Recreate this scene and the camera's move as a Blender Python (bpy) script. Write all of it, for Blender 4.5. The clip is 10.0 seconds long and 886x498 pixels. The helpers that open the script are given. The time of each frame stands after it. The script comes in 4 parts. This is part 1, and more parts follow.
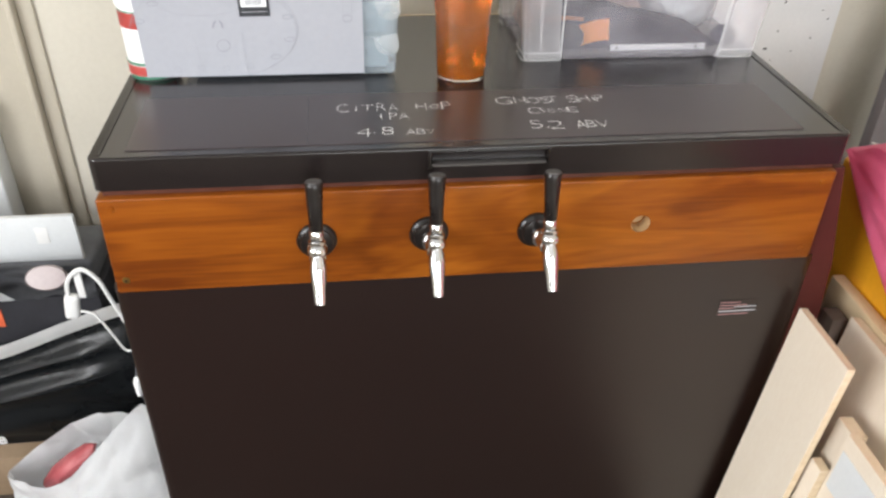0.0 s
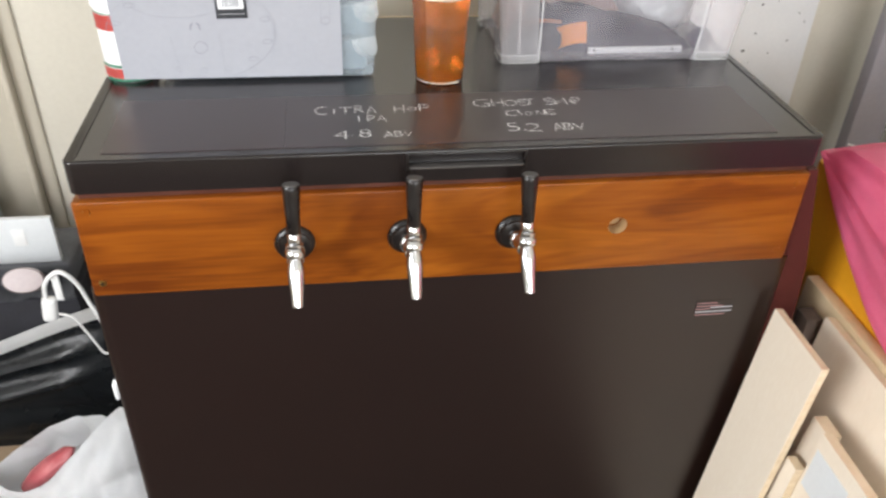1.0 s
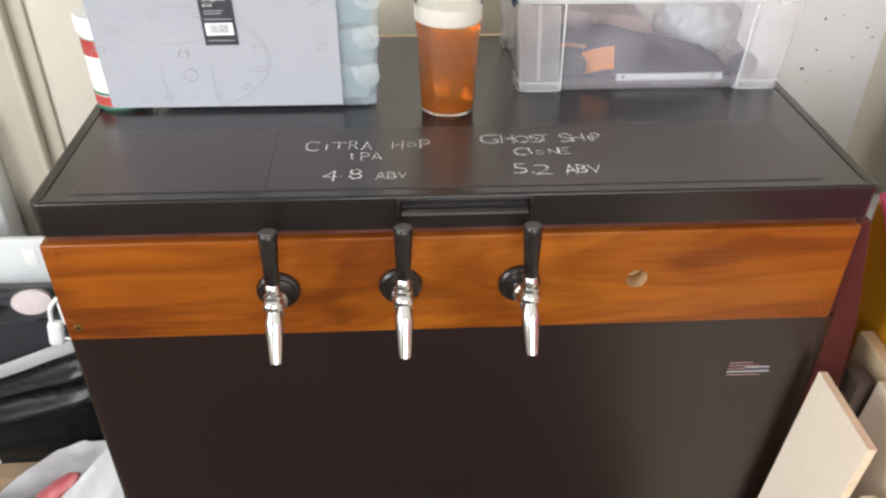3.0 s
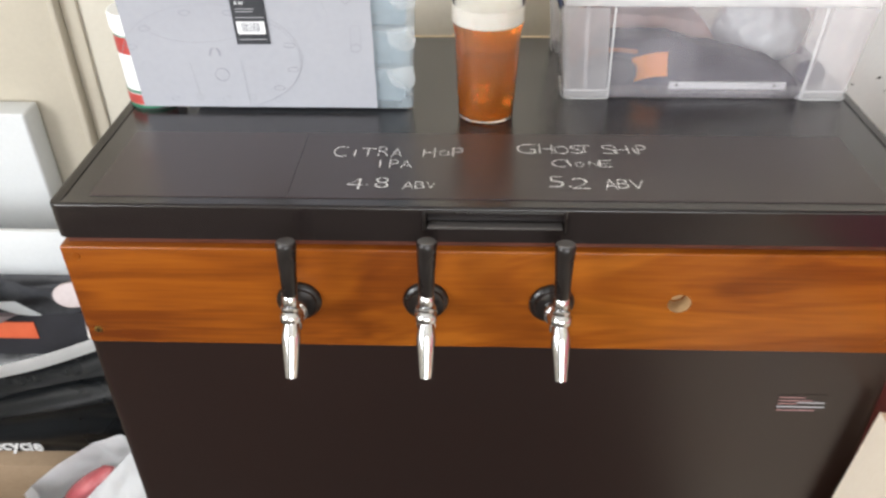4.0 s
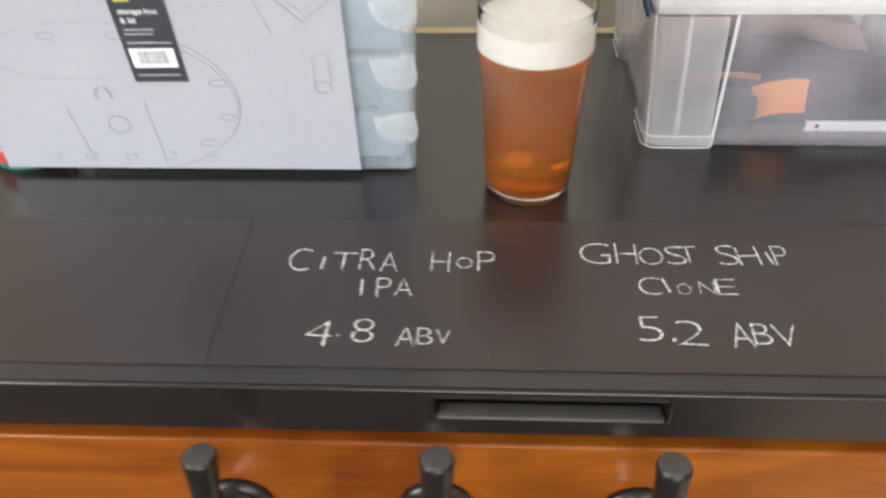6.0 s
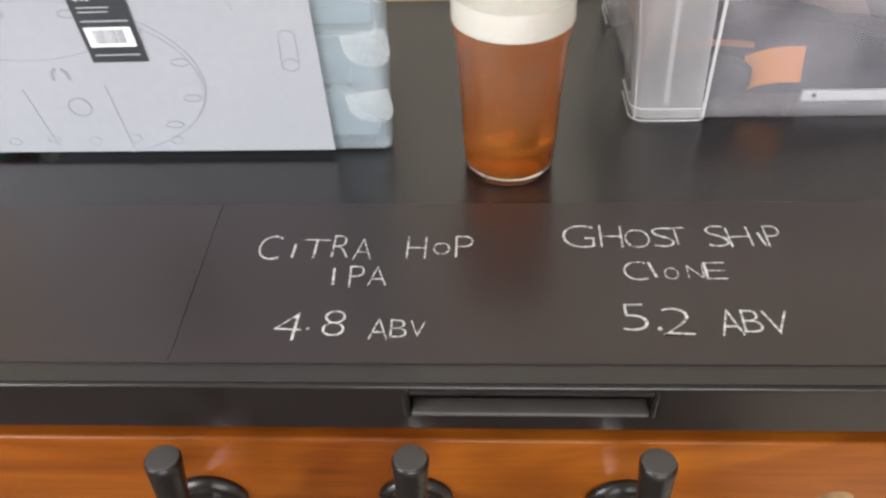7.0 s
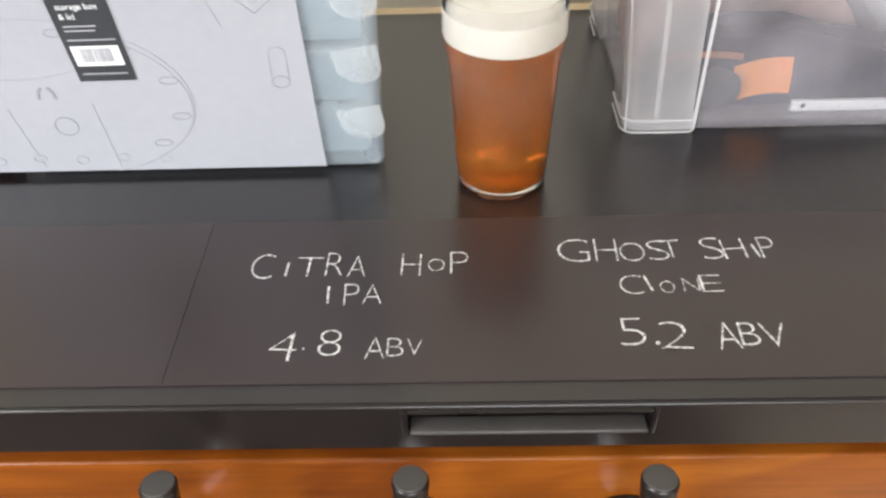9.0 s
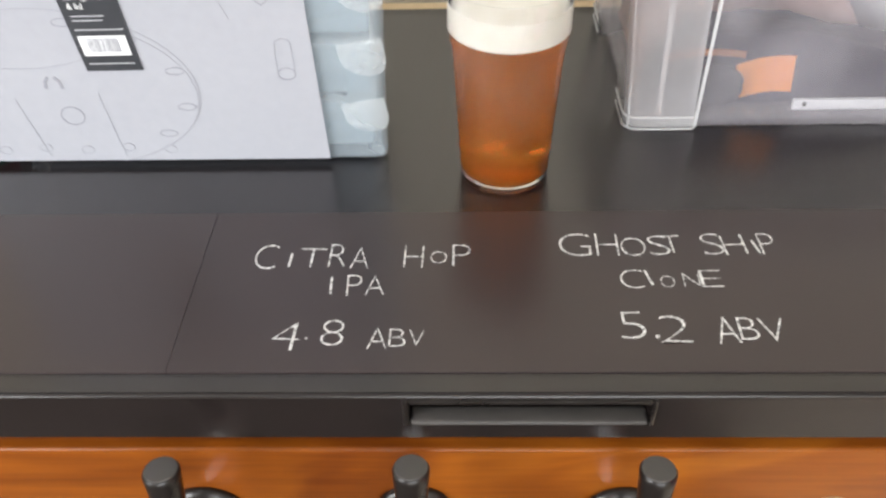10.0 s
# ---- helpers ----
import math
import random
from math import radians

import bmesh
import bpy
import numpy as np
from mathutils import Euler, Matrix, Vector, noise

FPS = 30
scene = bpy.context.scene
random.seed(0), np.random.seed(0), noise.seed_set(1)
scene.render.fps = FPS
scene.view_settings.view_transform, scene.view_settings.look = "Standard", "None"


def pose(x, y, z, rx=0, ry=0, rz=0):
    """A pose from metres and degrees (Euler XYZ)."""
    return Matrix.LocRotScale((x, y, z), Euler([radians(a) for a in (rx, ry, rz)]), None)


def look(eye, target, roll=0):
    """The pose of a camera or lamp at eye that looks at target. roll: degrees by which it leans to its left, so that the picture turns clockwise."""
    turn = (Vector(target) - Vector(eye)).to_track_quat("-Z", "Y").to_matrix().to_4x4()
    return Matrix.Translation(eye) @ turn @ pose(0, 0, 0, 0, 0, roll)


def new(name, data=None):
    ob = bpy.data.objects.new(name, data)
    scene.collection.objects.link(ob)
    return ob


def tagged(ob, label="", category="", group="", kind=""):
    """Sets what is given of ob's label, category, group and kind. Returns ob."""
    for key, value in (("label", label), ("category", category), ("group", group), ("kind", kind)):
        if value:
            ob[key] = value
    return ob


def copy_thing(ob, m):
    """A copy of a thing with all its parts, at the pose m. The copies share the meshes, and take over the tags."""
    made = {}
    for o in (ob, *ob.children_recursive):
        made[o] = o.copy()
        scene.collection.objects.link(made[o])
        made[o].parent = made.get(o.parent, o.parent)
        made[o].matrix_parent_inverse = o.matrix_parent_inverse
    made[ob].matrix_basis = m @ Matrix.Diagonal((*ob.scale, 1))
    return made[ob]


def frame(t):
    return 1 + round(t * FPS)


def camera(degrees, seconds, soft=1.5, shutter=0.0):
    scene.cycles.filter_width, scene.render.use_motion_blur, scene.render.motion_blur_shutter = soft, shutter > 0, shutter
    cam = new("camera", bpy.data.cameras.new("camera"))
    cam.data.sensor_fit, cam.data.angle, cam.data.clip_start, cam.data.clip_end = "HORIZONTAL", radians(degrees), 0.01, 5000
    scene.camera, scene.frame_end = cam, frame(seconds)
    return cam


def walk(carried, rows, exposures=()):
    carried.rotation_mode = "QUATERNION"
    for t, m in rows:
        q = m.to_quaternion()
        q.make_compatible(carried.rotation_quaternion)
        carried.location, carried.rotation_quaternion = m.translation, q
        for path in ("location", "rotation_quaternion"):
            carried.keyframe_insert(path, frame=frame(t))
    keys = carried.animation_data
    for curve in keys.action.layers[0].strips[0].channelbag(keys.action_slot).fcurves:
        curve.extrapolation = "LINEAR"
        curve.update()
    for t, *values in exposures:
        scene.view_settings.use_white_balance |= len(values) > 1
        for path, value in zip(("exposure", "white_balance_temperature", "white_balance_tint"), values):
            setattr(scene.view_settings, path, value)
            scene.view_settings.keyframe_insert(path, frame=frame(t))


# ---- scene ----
cam = camera(57.9, 10.0, soft=2.5, shutter=0.8)
PATH = [
    (0, (-0.179, -0.887, 1.519), (0.046, 0.746, 0.387), 1.7),
    (0.5, (-0.174, -0.886, 1.524), (0.067, 0.741, 0.386), 2.0),
    (1, (-0.17, -0.889, 1.524), (0.092, 0.739, 0.392), 2.3),
    (1.5, (-0.168, -0.879, 1.524), (0.143, 0.737, 0.389), 3.3),
    (2, (-0.122, -0.834, 1.534), (0.095, 0.771, 0.361), 2.4),
    (2.5, (-0.082, -0.799, 1.53), (0.08, 0.83, 0.382), 1.3),
    (2.7, (-0.077, -0.79, 1.532), (0.052, 0.842, 0.384), 0.9),
    (3.8, (-0.052, -0.741, 1.521), (-0.037, 0.896, 0.371), 0.1),
    (4, (-0.032, -0.726, 1.519), (-0.086, 0.905, 0.362), -0.4),
    (4.5, (-0.02, -0.66, 1.504), (-0.131, 0.946, 0.318), -2.1),
    (5, (-0.078, -0.512, 1.491), (-0.124, 1.053, 0.246), -2.8),
    (5.5, (-0.112, -0.386, 1.472), (-0.017, 1.121, 0.159), -1.3),
    (6, (-0.049, -0.325, 1.46), (-0.132, 1.185, 0.151), -1.4),
    (6.2, (-0.029, -0.316, 1.449), (-0.144, 1.177, 0.124), -1.6),
    (7.3, (-0.032, -0.289, 1.455), (-0.116, 1.155, 0.073), -3.0),
    (7.5, (-0.035, -0.288, 1.453), (-0.109, 1.157, 0.072), -2.8),
    (8, (-0.035, -0.282, 1.449), (-0.102, 1.155, 0.06), -2.8),
    (8.5, (-0.036, -0.281, 1.454), (-0.104, 1.161, 0.069), -2.7),
    (9, (-0.038, -0.286, 1.456), (-0.09, 1.175, 0.09), -2.4),
    (9.5, (-0.038, -0.292, 1.458), (-0.087, 1.173, 0.097), -1.6),
    (10, (-0.04, -0.292, 1.456), (-0.091, 1.166, 0.087), -1.7),
]
walk(cam, [(t, look(eye, target, roll)) for t, eye, target, roll in PATH],
     [(0.0, 0.0), (2.7, 0.0), (4.5, 0.0), (5.0, -0.08), (5.5, -0.03), (6.2, 0.04), (7.5, -0.01), (8.0, 0.07), (9.0, 0.16), (10.0, 0.18)])

# ---- world, lights ----
world = bpy.data.worlds.new("world")
scene.world = world
world.use_nodes = True
wn = world.node_tree.nodes
sky = wn.new("ShaderNodeTexSky")
sky.sky_type, sky.sun_disc = "NISHITA", False
sky.sun_elevation, sky.sun_rotation = radians(38), radians(215)
world.node_tree.links.new(sky.outputs[0], wn["Background"].inputs[0])
wn["Background"].inputs[1].default_value = 0.1


def window_lamp(name, place, target, wide, high, power, colour):
    data = bpy.data.lights.new(name, "AREA")
    data.shape, data.size, data.size_y, data.energy, data.color = "RECTANGLE", wide, high, power, colour
    lamp = new(name, data)
    lamp.matrix_world = look(place, target)
    return lamp


window_lamp("window_light", (0.42, -2.52, 1.5), (0.42, 0, 1.2), 1.75, 1.1, 52, (0.97, 0.98, 1.0))
window_lamp("window_light", (-1.84, -1.35, 1.65), (0.2, -0.2, 0.9), 1.1, 1.0, 60, (0.97, 0.98, 1.0))


# ---- materials ----
def shader(name):
    m = bpy.data.materials.new(name)
    m.use_nodes = True
    return m, m.node_tree.nodes, m.node_tree.links, m.node_tree.nodes["Principled BSDF"]


def surface(name, low, high, rough=0.5, scale=8.0, stretch=(1, 1, 1), fine=120.0, bump=0.1, metal=0.0, coat=0.0, rough_var=0.08, spec=0.5, random_tint=0.0, sss=0.0):
    """Two colours mixed by coarse and fine noise, with a fine relief and an uneven gloss."""
    m, n, l, b = shader(name)
    co, mp = n.new("ShaderNodeTexCoord"), n.new("ShaderNodeMapping")
    mp.inputs["Scale"].default_value = stretch
    l.new(co.outputs["Object"], mp.inputs[0])
    a, f = n.new("ShaderNodeTexNoise"), n.new("ShaderNodeTexNoise")
    a.inputs["Scale"].default_value, a.inputs["Detail"].default_value = scale, 5
    f.inputs["Scale"].default_value, f.inputs["Detail"].default_value = fine, 3
    for t in (a, f):
        l.new(mp.outputs[0], t.inputs[0])
    mix = n.new("ShaderNodeMath")
    mix.operation = "MULTIPLY_ADD"
    l.new(f.outputs[0], mix.inputs[0])
    mix.inputs[1].default_value = 0.35
    l.new(a.outputs[0], mix.inputs[2])
    ramp = n.new("ShaderNodeValToRGB")
    ramp.color_ramp.elements[0].position, ramp.color_ramp.elements[1].position = 0.42, 0.92
    ramp.color_ramp.elements[0].color, ramp.color_ramp.elements[1].color = (*low, 1), (*high, 1)
    l.new(mix.outputs[0], ramp.inputs[0])
    colour = ramp.outputs[0]
    if random_tint:
        info, hsv, val = n.new("ShaderNodeObjectInfo"), n.new("ShaderNodeHueSaturation"), n.new("ShaderNodeMapRange")
        l.new(info.outputs["Random"], val.inputs[0])
        val.inputs[3].default_value, val.inputs[4].default_value = 1 - random_tint, 1 + random_tint
        l.new(val.outputs[0], hsv.inputs["Value"])
        l.new(colour, hsv.inputs["Color"])
        colour = hsv.outputs[0]
    l.new(colour, b.inputs["Base Color"])
    rr = n.new("ShaderNodeMapRange")
    l.new(a.outputs[0], rr.inputs[0])
    rr.inputs[1].default_value, rr.inputs[2].default_value = 0.3, 0.7
    rr.inputs[3].default_value, rr.inputs[4].default_value = max(0.02, rough - rough_var), min(1, rough + rough_var)
    l.new(rr.outputs[0], b.inputs["Roughness"])
    bp = n.new("ShaderNodeBump")
    bp.inputs["Strength"].default_value, bp.inputs["Distance"].default_value = bump, 0.002
    l.new(f.outputs[0], bp.inputs["Height"])
    l.new(bp.outputs[0], b.inputs["Normal"])
    b.inputs["Metallic"].default_value, b.inputs["Coat Weight"].default_value = metal, coat
    b.inputs["Coat Roughness"].default_value = 0.12
    b.inputs["Specular IOR Level"].default_value = spec
    if sss:
        b.inputs["Subsurface Weight"].default_value, b.inputs["Subsurface Radius"].default_value = sss, (0.01, 0.01, 0.01)
    return m


def grain_wood(name, light, mid, dark, rough, coat, ring=7.0):
    """Stained board with long grain along x, cathedral figure and fine pores."""
    m, n, l, b = shader(name)
    co = n.new("ShaderNodeTexCoord")

    def noise_at(stretch, scale, detail, distortion=0.0):
        mp, t = n.new("ShaderNodeMapping"), n.new("ShaderNodeTexNoise")
        mp.inputs["Scale"].default_value = stretch
        l.new(co.outputs["Object"], mp.inputs[0])
        l.new(mp.outputs[0], t.inputs[0])
        t.inputs["Scale"].default_value, t.inputs["Detail"].default_value, t.inputs["Distortion"].default_value = scale, detail, distortion
        return t

    def weighed(value, weight, rest=None):
        k = n.new("ShaderNodeMath")
        k.operation = "MULTIPLY_ADD"
        k.inputs[1].default_value, k.inputs[2].default_value = weight, 0.0
        l.new(value, k.inputs[0])
        if rest is not None:
            l.new(rest, k.inputs[2])
        return k.outputs[0]

    figure = noise_at((1.3, 5.0, 6.5), 1.5, 3, 1.1)
    patch = noise_at((2.4, 4.0, 5.0), 1.7, 4, 0.4)
    pore = noise_at((5.0, 90.0, 120.0), 2.0, 4)
    b.inputs["Specular IOR Level"].default_value = 0.16
    wave = n.new("ShaderNodeMath")
    wave.operation = "SINE"
    l.new(weighed(figure.outputs[0], ring * 6.28), wave.inputs[0])
    tone = weighed(figure.outputs[0], 0.62)
    tone = weighed(patch.outputs[0], 0.26, tone)
    tone = weighed(wave.outputs[0], 0.040, tone)
    tone = weighed(pore.outputs[0], 0.20, tone)
    ramp = n.new("ShaderNodeValToRGB")
    e = ramp.color_ramp.elements
    e[0].position, e[0].color = 0.37, (*dark, 1)
    e[1].position, e[1].color = 0.72, (*light, 1)
    k = e.new(0.535)
    k.color = (*mid, 1)
    l.new(tone, ramp.inputs[0])
    l.new(ramp.outputs[0], b.inputs["Base Color"])
    bp = n.new("ShaderNodeBump")
    bp.inputs["Strength"].default_value, bp.inputs["Distance"].default_value = 0.08, 0.001
    l.new(pore.outputs[0], bp.inputs["Height"])
    l.new(bp.outputs[0], b.inputs["Normal"])
    b.inputs["Roughness"].default_value, b.inputs["Coat Weight"].default_value, b.inputs["Coat Roughness"].default_value = rough, coat, 0.22
    return m


def milky(name, colour, clear, rough=0.2):
    """Thin frosted polypropylene: part see-through, part cloudy."""
    m, n, l, b = shader(name)
    b.inputs["Base Color"].default_value, b.inputs["Roughness"].default_value = (*colour, 1), rough
    co, a = n.new("ShaderNodeTexCoord"), n.new("ShaderNodeTexNoise")
    l.new(co.outputs["Object"], a.inputs[0])
    a.inputs["Scale"].default_value, a.inputs["Detail"].default_value = 14, 4
    rr = n.new("ShaderNodeMapRange")
    l.new(a.outputs[0], rr.inputs[0])
    rr.inputs[1].default_value, rr.inputs[2].default_value = 0.3, 0.7
    rr.inputs[3].default_value, rr.inputs[4].default_value = 1 - clear - 0.05, 1 - clear + 0.05
    tr, mx = n.new("ShaderNodeBsdfTransparent"), n.new("ShaderNodeMixShader")
    l.new(rr.outputs[0], mx.inputs[0])
    l.new(tr.outputs[0], mx.inputs[1])
    l.new(b.outputs[0], mx.inputs[2])
    l.new(mx.outputs[0], n["Material Output"].inputs[0])
    return m


def plain(name, colour, rough=0.5, metal=0.0, transmission=0.0, ior=1.45):
    m, n, l, b = shader(name)
    b.inputs["Base Color"].default_value, b.inputs["Roughness"].default_value, b.inputs["Metallic"].default_value = (*colour, 1), rough, metal
    b.inputs["Transmission Weight"].default_value, b.inputs["IOR"].default_value = transmission, ior
    return m


M = {
    "wall": surface("cream_wall_paint", (0.60, 0.56, 0.475), (0.70, 0.66, 0.57), 0.75, 2.5, bump=0.12, fine=90),
    "frame": surface("cream_gloss_paint", (0.50, 0.455, 0.37), (0.58, 0.53, 0.435), 0.45, 3.0, bump=0.05),
    "ceiling": surface("white_ceiling_paint", (0.74, 0.74, 0.72), (0.82, 0.82, 0.80), 0.85, 2.0),
    "floor": surface("worn_tan_floor", (0.040, 0.031, 0.025), (0.078, 0.063, 0.051), 0.7, 5.0, bump=0.25),
    "body": surface("dark_brown_enamel", (0.0068, 0.0017, 0.0010), (0.0082, 0.0022, 0.0013), 0.32, 2.0, fine=160, bump=0.004, rough_var=0.015, spec=0.75),
    "lid": surface("black_lid_paint", (0.0092, 0.0064, 0.0060), (0.0108, 0.0077, 0.0073), 0.26, 2.0, fine=220, bump=0.004, rough_var=0.01),
    "lid_top": surface("black_lid_sheet", (0.0118, 0.0088, 0.0098), (0.0134, 0.0101, 0.0112), 0.26, 2.0, fine=220, bump=0.004, rough_var=0.01, spec=0.95),
    "chalkboard": surface("chalkboard_film", (0.0360, 0.0250, 0.0258), (0.0405, 0.0286, 0.0294), 0.30, 2.5, fine=300, bump=0.004, rough_var=0.015, random_tint=0.05, spec=0.65),
    "black_plastic": surface("black_plastic", (0.0065, 0.0048, 0.0042), (0.0110, 0.0082, 0.0072), 0.30, 20.0, bump=0.03, spec=0.42),
    # black plastic greyed: the ceiling's sheen on upward faces is in the colour
    "sheen_grey": surface("dark_grey_sheen", (0.060, 0.055, 0.052), (0.078, 0.071, 0.067), 0.38, 20.0, bump=0.03),
    "gasket": surface("red_brown_gasket", (0.05, 0.013, 0.007), (0.09, 0.024, 0.012), 0.45, 20.0, bump=0.03),
    "side": surface("red_brown_side_panel", (0.050, 0.0100, 0.0080), (0.074, 0.0160, 0.0125), 0.5, 6.0, bump=0.05, spec=0.2),
    "collar": grain_wood("varnished_orange_pine", (0.282, 0.088, 0.0085), (0.192, 0.0505, 0.0046), (0.098, 0.0215, 0.0028), 0.30, 0.10),
    "collar_end": surface("bare_drilled_wood", (0.36, 0.22, 0.10), (0.50, 0.34, 0.18), 0.7, 60.0, bump=0.2),
    "ply": surface("pale_plywood", (0.76, 0.65, 0.52), (0.86, 0.77, 0.645), 0.6, 3.0, stretch=(2, 2, 0.5), bump=0.08, random_tint=0.06),
    "ply_edge": surface("plywood_edge", (0.58, 0.44, 0.28), (0.72, 0.59, 0.42), 0.7, 12.0, stretch=(1, 1, 8), bump=0.2),
    "pine": surface("planed_pine", (0.58, 0.43, 0.25), (0.74, 0.59, 0.39), 0.6, 4.0, stretch=(6, 1, 6), bump=0.1, random_tint=0.08),
    "yellow": surface("yellow_plastic", (0.63, 0.275, 0.010), (0.75, 0.35, 0.016), 0.45, 4.0, bump=0.05),
    # dark brown of the shadow between the boards, set as a colour
    "shade_brown": surface("brown_gap_shade", (0.060, 0.040, 0.030), (0.11, 0.078, 0.060), 0.8, 9.0, bump=0.2),
    "pink": surface("pink_polythene", (0.89, 0.17, 0.33), (0.95, 0.24, 0.40), 0.38, 9.0, bump=0.15),
    "white_card": surface("white_card", (0.63, 0.65, 0.66), (0.72, 0.74, 0.75), 0.55, 3.0, bump=0.05),
    "paper": surface("printed_paper_sleeve", (0.320, 0.327, 0.363), (0.372, 0.379, 0.415), 0.35, 3.0, bump=0.02),
    "ink": plain("pale_grey_ink", (0.306, 0.312, 0.345), 0.5),
    "ink_dark": plain("grey_ink", (0.255, 0.26, 0.29), 0.5),
    "label_black": surface("charcoal_label", (0.030, 0.032, 0.037), (0.042, 0.044, 0.05), 0.4, 20.0, bump=0.02),
    "print_white": plain("white_print", (0.75, 0.76, 0.77), 0.5),
    "print_grey": plain("grey_print", (0.40, 0.41, 0.43), 0.5),
    "print_lime": plain("lime_print", (0.42, 0.46, 0.06), 0.5),
    "speckle": surface("white_speckled_board", (0.70, 0.70, 0.72), (0.79, 0.79, 0.80), 0.6, 6.0, bump=0.15),
    "speck": plain("black_speck", (0.05, 0.045, 0.05), 0.8),
    "chrome": plain("polished_chrome", (0.60, 0.60, 0.605), 0.17, 1.0),
    "brass": surface("dull_brass", (0.45, 0.29, 0.08), (0.60, 0.42, 0.14), 0.35, 90.0, metal=1.0),
    "glass": plain("clear_glass", (1, 1, 1), 0.0, 0.0, 1.0, 1.46),
    "foam": surface("beer_foam", (0.84, 0.80, 0.72), (0.92, 0.89, 0.83), 0.8, 90.0, fine=500, bump=0.25, sss=0.2),
    "box_clear": milky("clear_polypropylene", (0.74, 0.71, 0.77), 0.885),
    "box_foot": milky("foot_polypropylene", (0.80, 0.80, 0.81), 0.80),
    "box_rim": milky("thick_clear_polypropylene", (0.84, 0.84, 0.85), 0.60),
    "box_blue": milky("bluish_polypropylene", (0.52, 0.60, 0.66), 0.62),
    "box_column": milky("column_polypropylene", (0.78, 0.76, 0.79), 0.60),
    "tab": milky("frosted_tab", (0.78, 0.82, 0.84), 0.70),
    "nest": surface("nested_box_plastic", (0.17, 0.22, 0.26), (0.26, 0.32, 0.36), 0.35, 12.0, stretch=(1, 1, 6), bump=0.03),
    "dark_cloth": surface("navy_cloth", (0.012, 0.009, 0.022), (0.030, 0.024, 0.048), 0.9, 14.0, fine=40, bump=0.04),
    "purple_cloth": surface("mauve_cloth", (0.42, 0.27, 0.25), (0.54, 0.37, 0.34), 0.9, 9.0, bump=0.5),
    "black_cloth": surface("black_cloth", (0.010, 0.010, 0.014), (0.022, 0.022, 0.028), 0.8, 20.0, bump=0.4),
    "orange": surface("orange_tag", (0.82, 0.27, 0.025), (0.90, 0.33, 0.04), 0.6, 10.0, bump=0.1),
    "red_orange": surface("red_orange_paper", (0.62, 0.10, 0.04), (0.72, 0.15, 0.06), 0.6, 10.0, bump=0.1),
    "dull_strap": surface("dull_orange_strap", (0.34, 0.13, 0.06), (0.42, 0.18, 0.09), 0.8, 10.0, bump=0.1),
    "grey_film": surface("crumpled_grey_film", (0.34, 0.35, 0.37), (0.46, 0.47, 0.49), 0.4, 16.0, bump=0.3),
    "white_plastic": surface("white_plastic", (0.74, 0.74, 0.73), (0.82, 0.82, 0.81), 0.35, 9.0, bump=0.03),
    "strip": surface("dulled_white_plastic", (0.38, 0.38, 0.40), (0.45, 0.45, 0.47), 0.5, 9.0, bump=0.03),
    "red": surface("red_label", (0.62, 0.10, 0.09), (0.74, 0.15, 0.13), 0.4, 9.0, bump=0.02),
    "green": surface("green_label", (0.05, 0.27, 0.16), (0.08, 0.34, 0.21), 0.4, 9.0, bump=0.02),
    "bag_black": surface("glossy_black_bag", (0.010, 0.012, 0.014), (0.024, 0.027, 0.030), 0.30, 6.0, bump=0.3),
    "bag_white": surface("thin_white_carrier", (0.83, 0.84, 0.85), (0.90, 0.91, 0.92), 0.35, 9.0, bump=0.1, sss=0.2),
    "crisp_red": surface("red_packet", (0.34, 0.045, 0.06), (0.50, 0.14, 0.15), 0.4, 34.0, bump=0.2),
    "grey_cloth": surface("grey_cloth", (0.07, 0.072, 0.08), (0.14, 0.143, 0.155), 0.8, 8.0, bump=0.4),
    "skinny_pink": surface("dusty_pink_plastic", (0.32, 0.26, 0.26), (0.42, 0.35, 0.345), 0.4, 8.0, bump=0.05),
    "card": surface("brown_cardboard", (0.26, 0.18, 0.11), (0.36, 0.26, 0.17), 0.8, 6.0, bump=0.15),
    "print_pink": plain("faded_pink_print", (0.36, 0.20, 0.20), 0.5),
    "clip_blue": plain("dark_blue_plastic", (0.02, 0.03, 0.07), 0.4),
    "grey_panel": surface("grey_upright", (0.22, 0.20, 0.22), (0.28, 0.26, 0.28), 0.6, 4.0),
}

# cloudy amber beer
m, n, l, b = shader("amber_beer")
b.inputs["Base Color"].default_value = (0.88, 0.275, 0.034, 1)
b.inputs["Roughness"].default_value, b.inputs["Transmission Weight"].default_value, b.inputs["IOR"].default_value = 0.14, 0.78, 1.33
b.inputs["Subsurface Weight"].default_value = 0.0
M["beer"] = m

# pale film on the glass: thin, dull, in patches, denser towards the top
m, n, l, b = shader("pale_glass_film")
b.inputs["Base Color"].default_value, b.inputs["Roughness"].default_value = (0.80, 0.74, 0.72, 1), 0.6
co, a, film_mix = n.new("ShaderNodeTexCoord"), n.new("ShaderNodeTexNoise"), n.new("ShaderNodeMapRange")
l.new(co.outputs["Object"], a.inputs[0])
a.inputs["Scale"].default_value, a.inputs["Detail"].default_value = 26, 5
film_mix.inputs[1].default_value, film_mix.inputs[2].default_value = 0.3, 0.7
film_mix.inputs[3].default_value, film_mix.inputs[4].default_value = 0.02, 0.065
l.new(a.outputs[0], film_mix.inputs[0])
split, rise, thick = n.new("ShaderNodeSeparateXYZ"), n.new("ShaderNodeMapRange"), n.new("ShaderNodeMath")
rise.interpolation_type, thick.operation = "SMOOTHSTEP", "MULTIPLY"
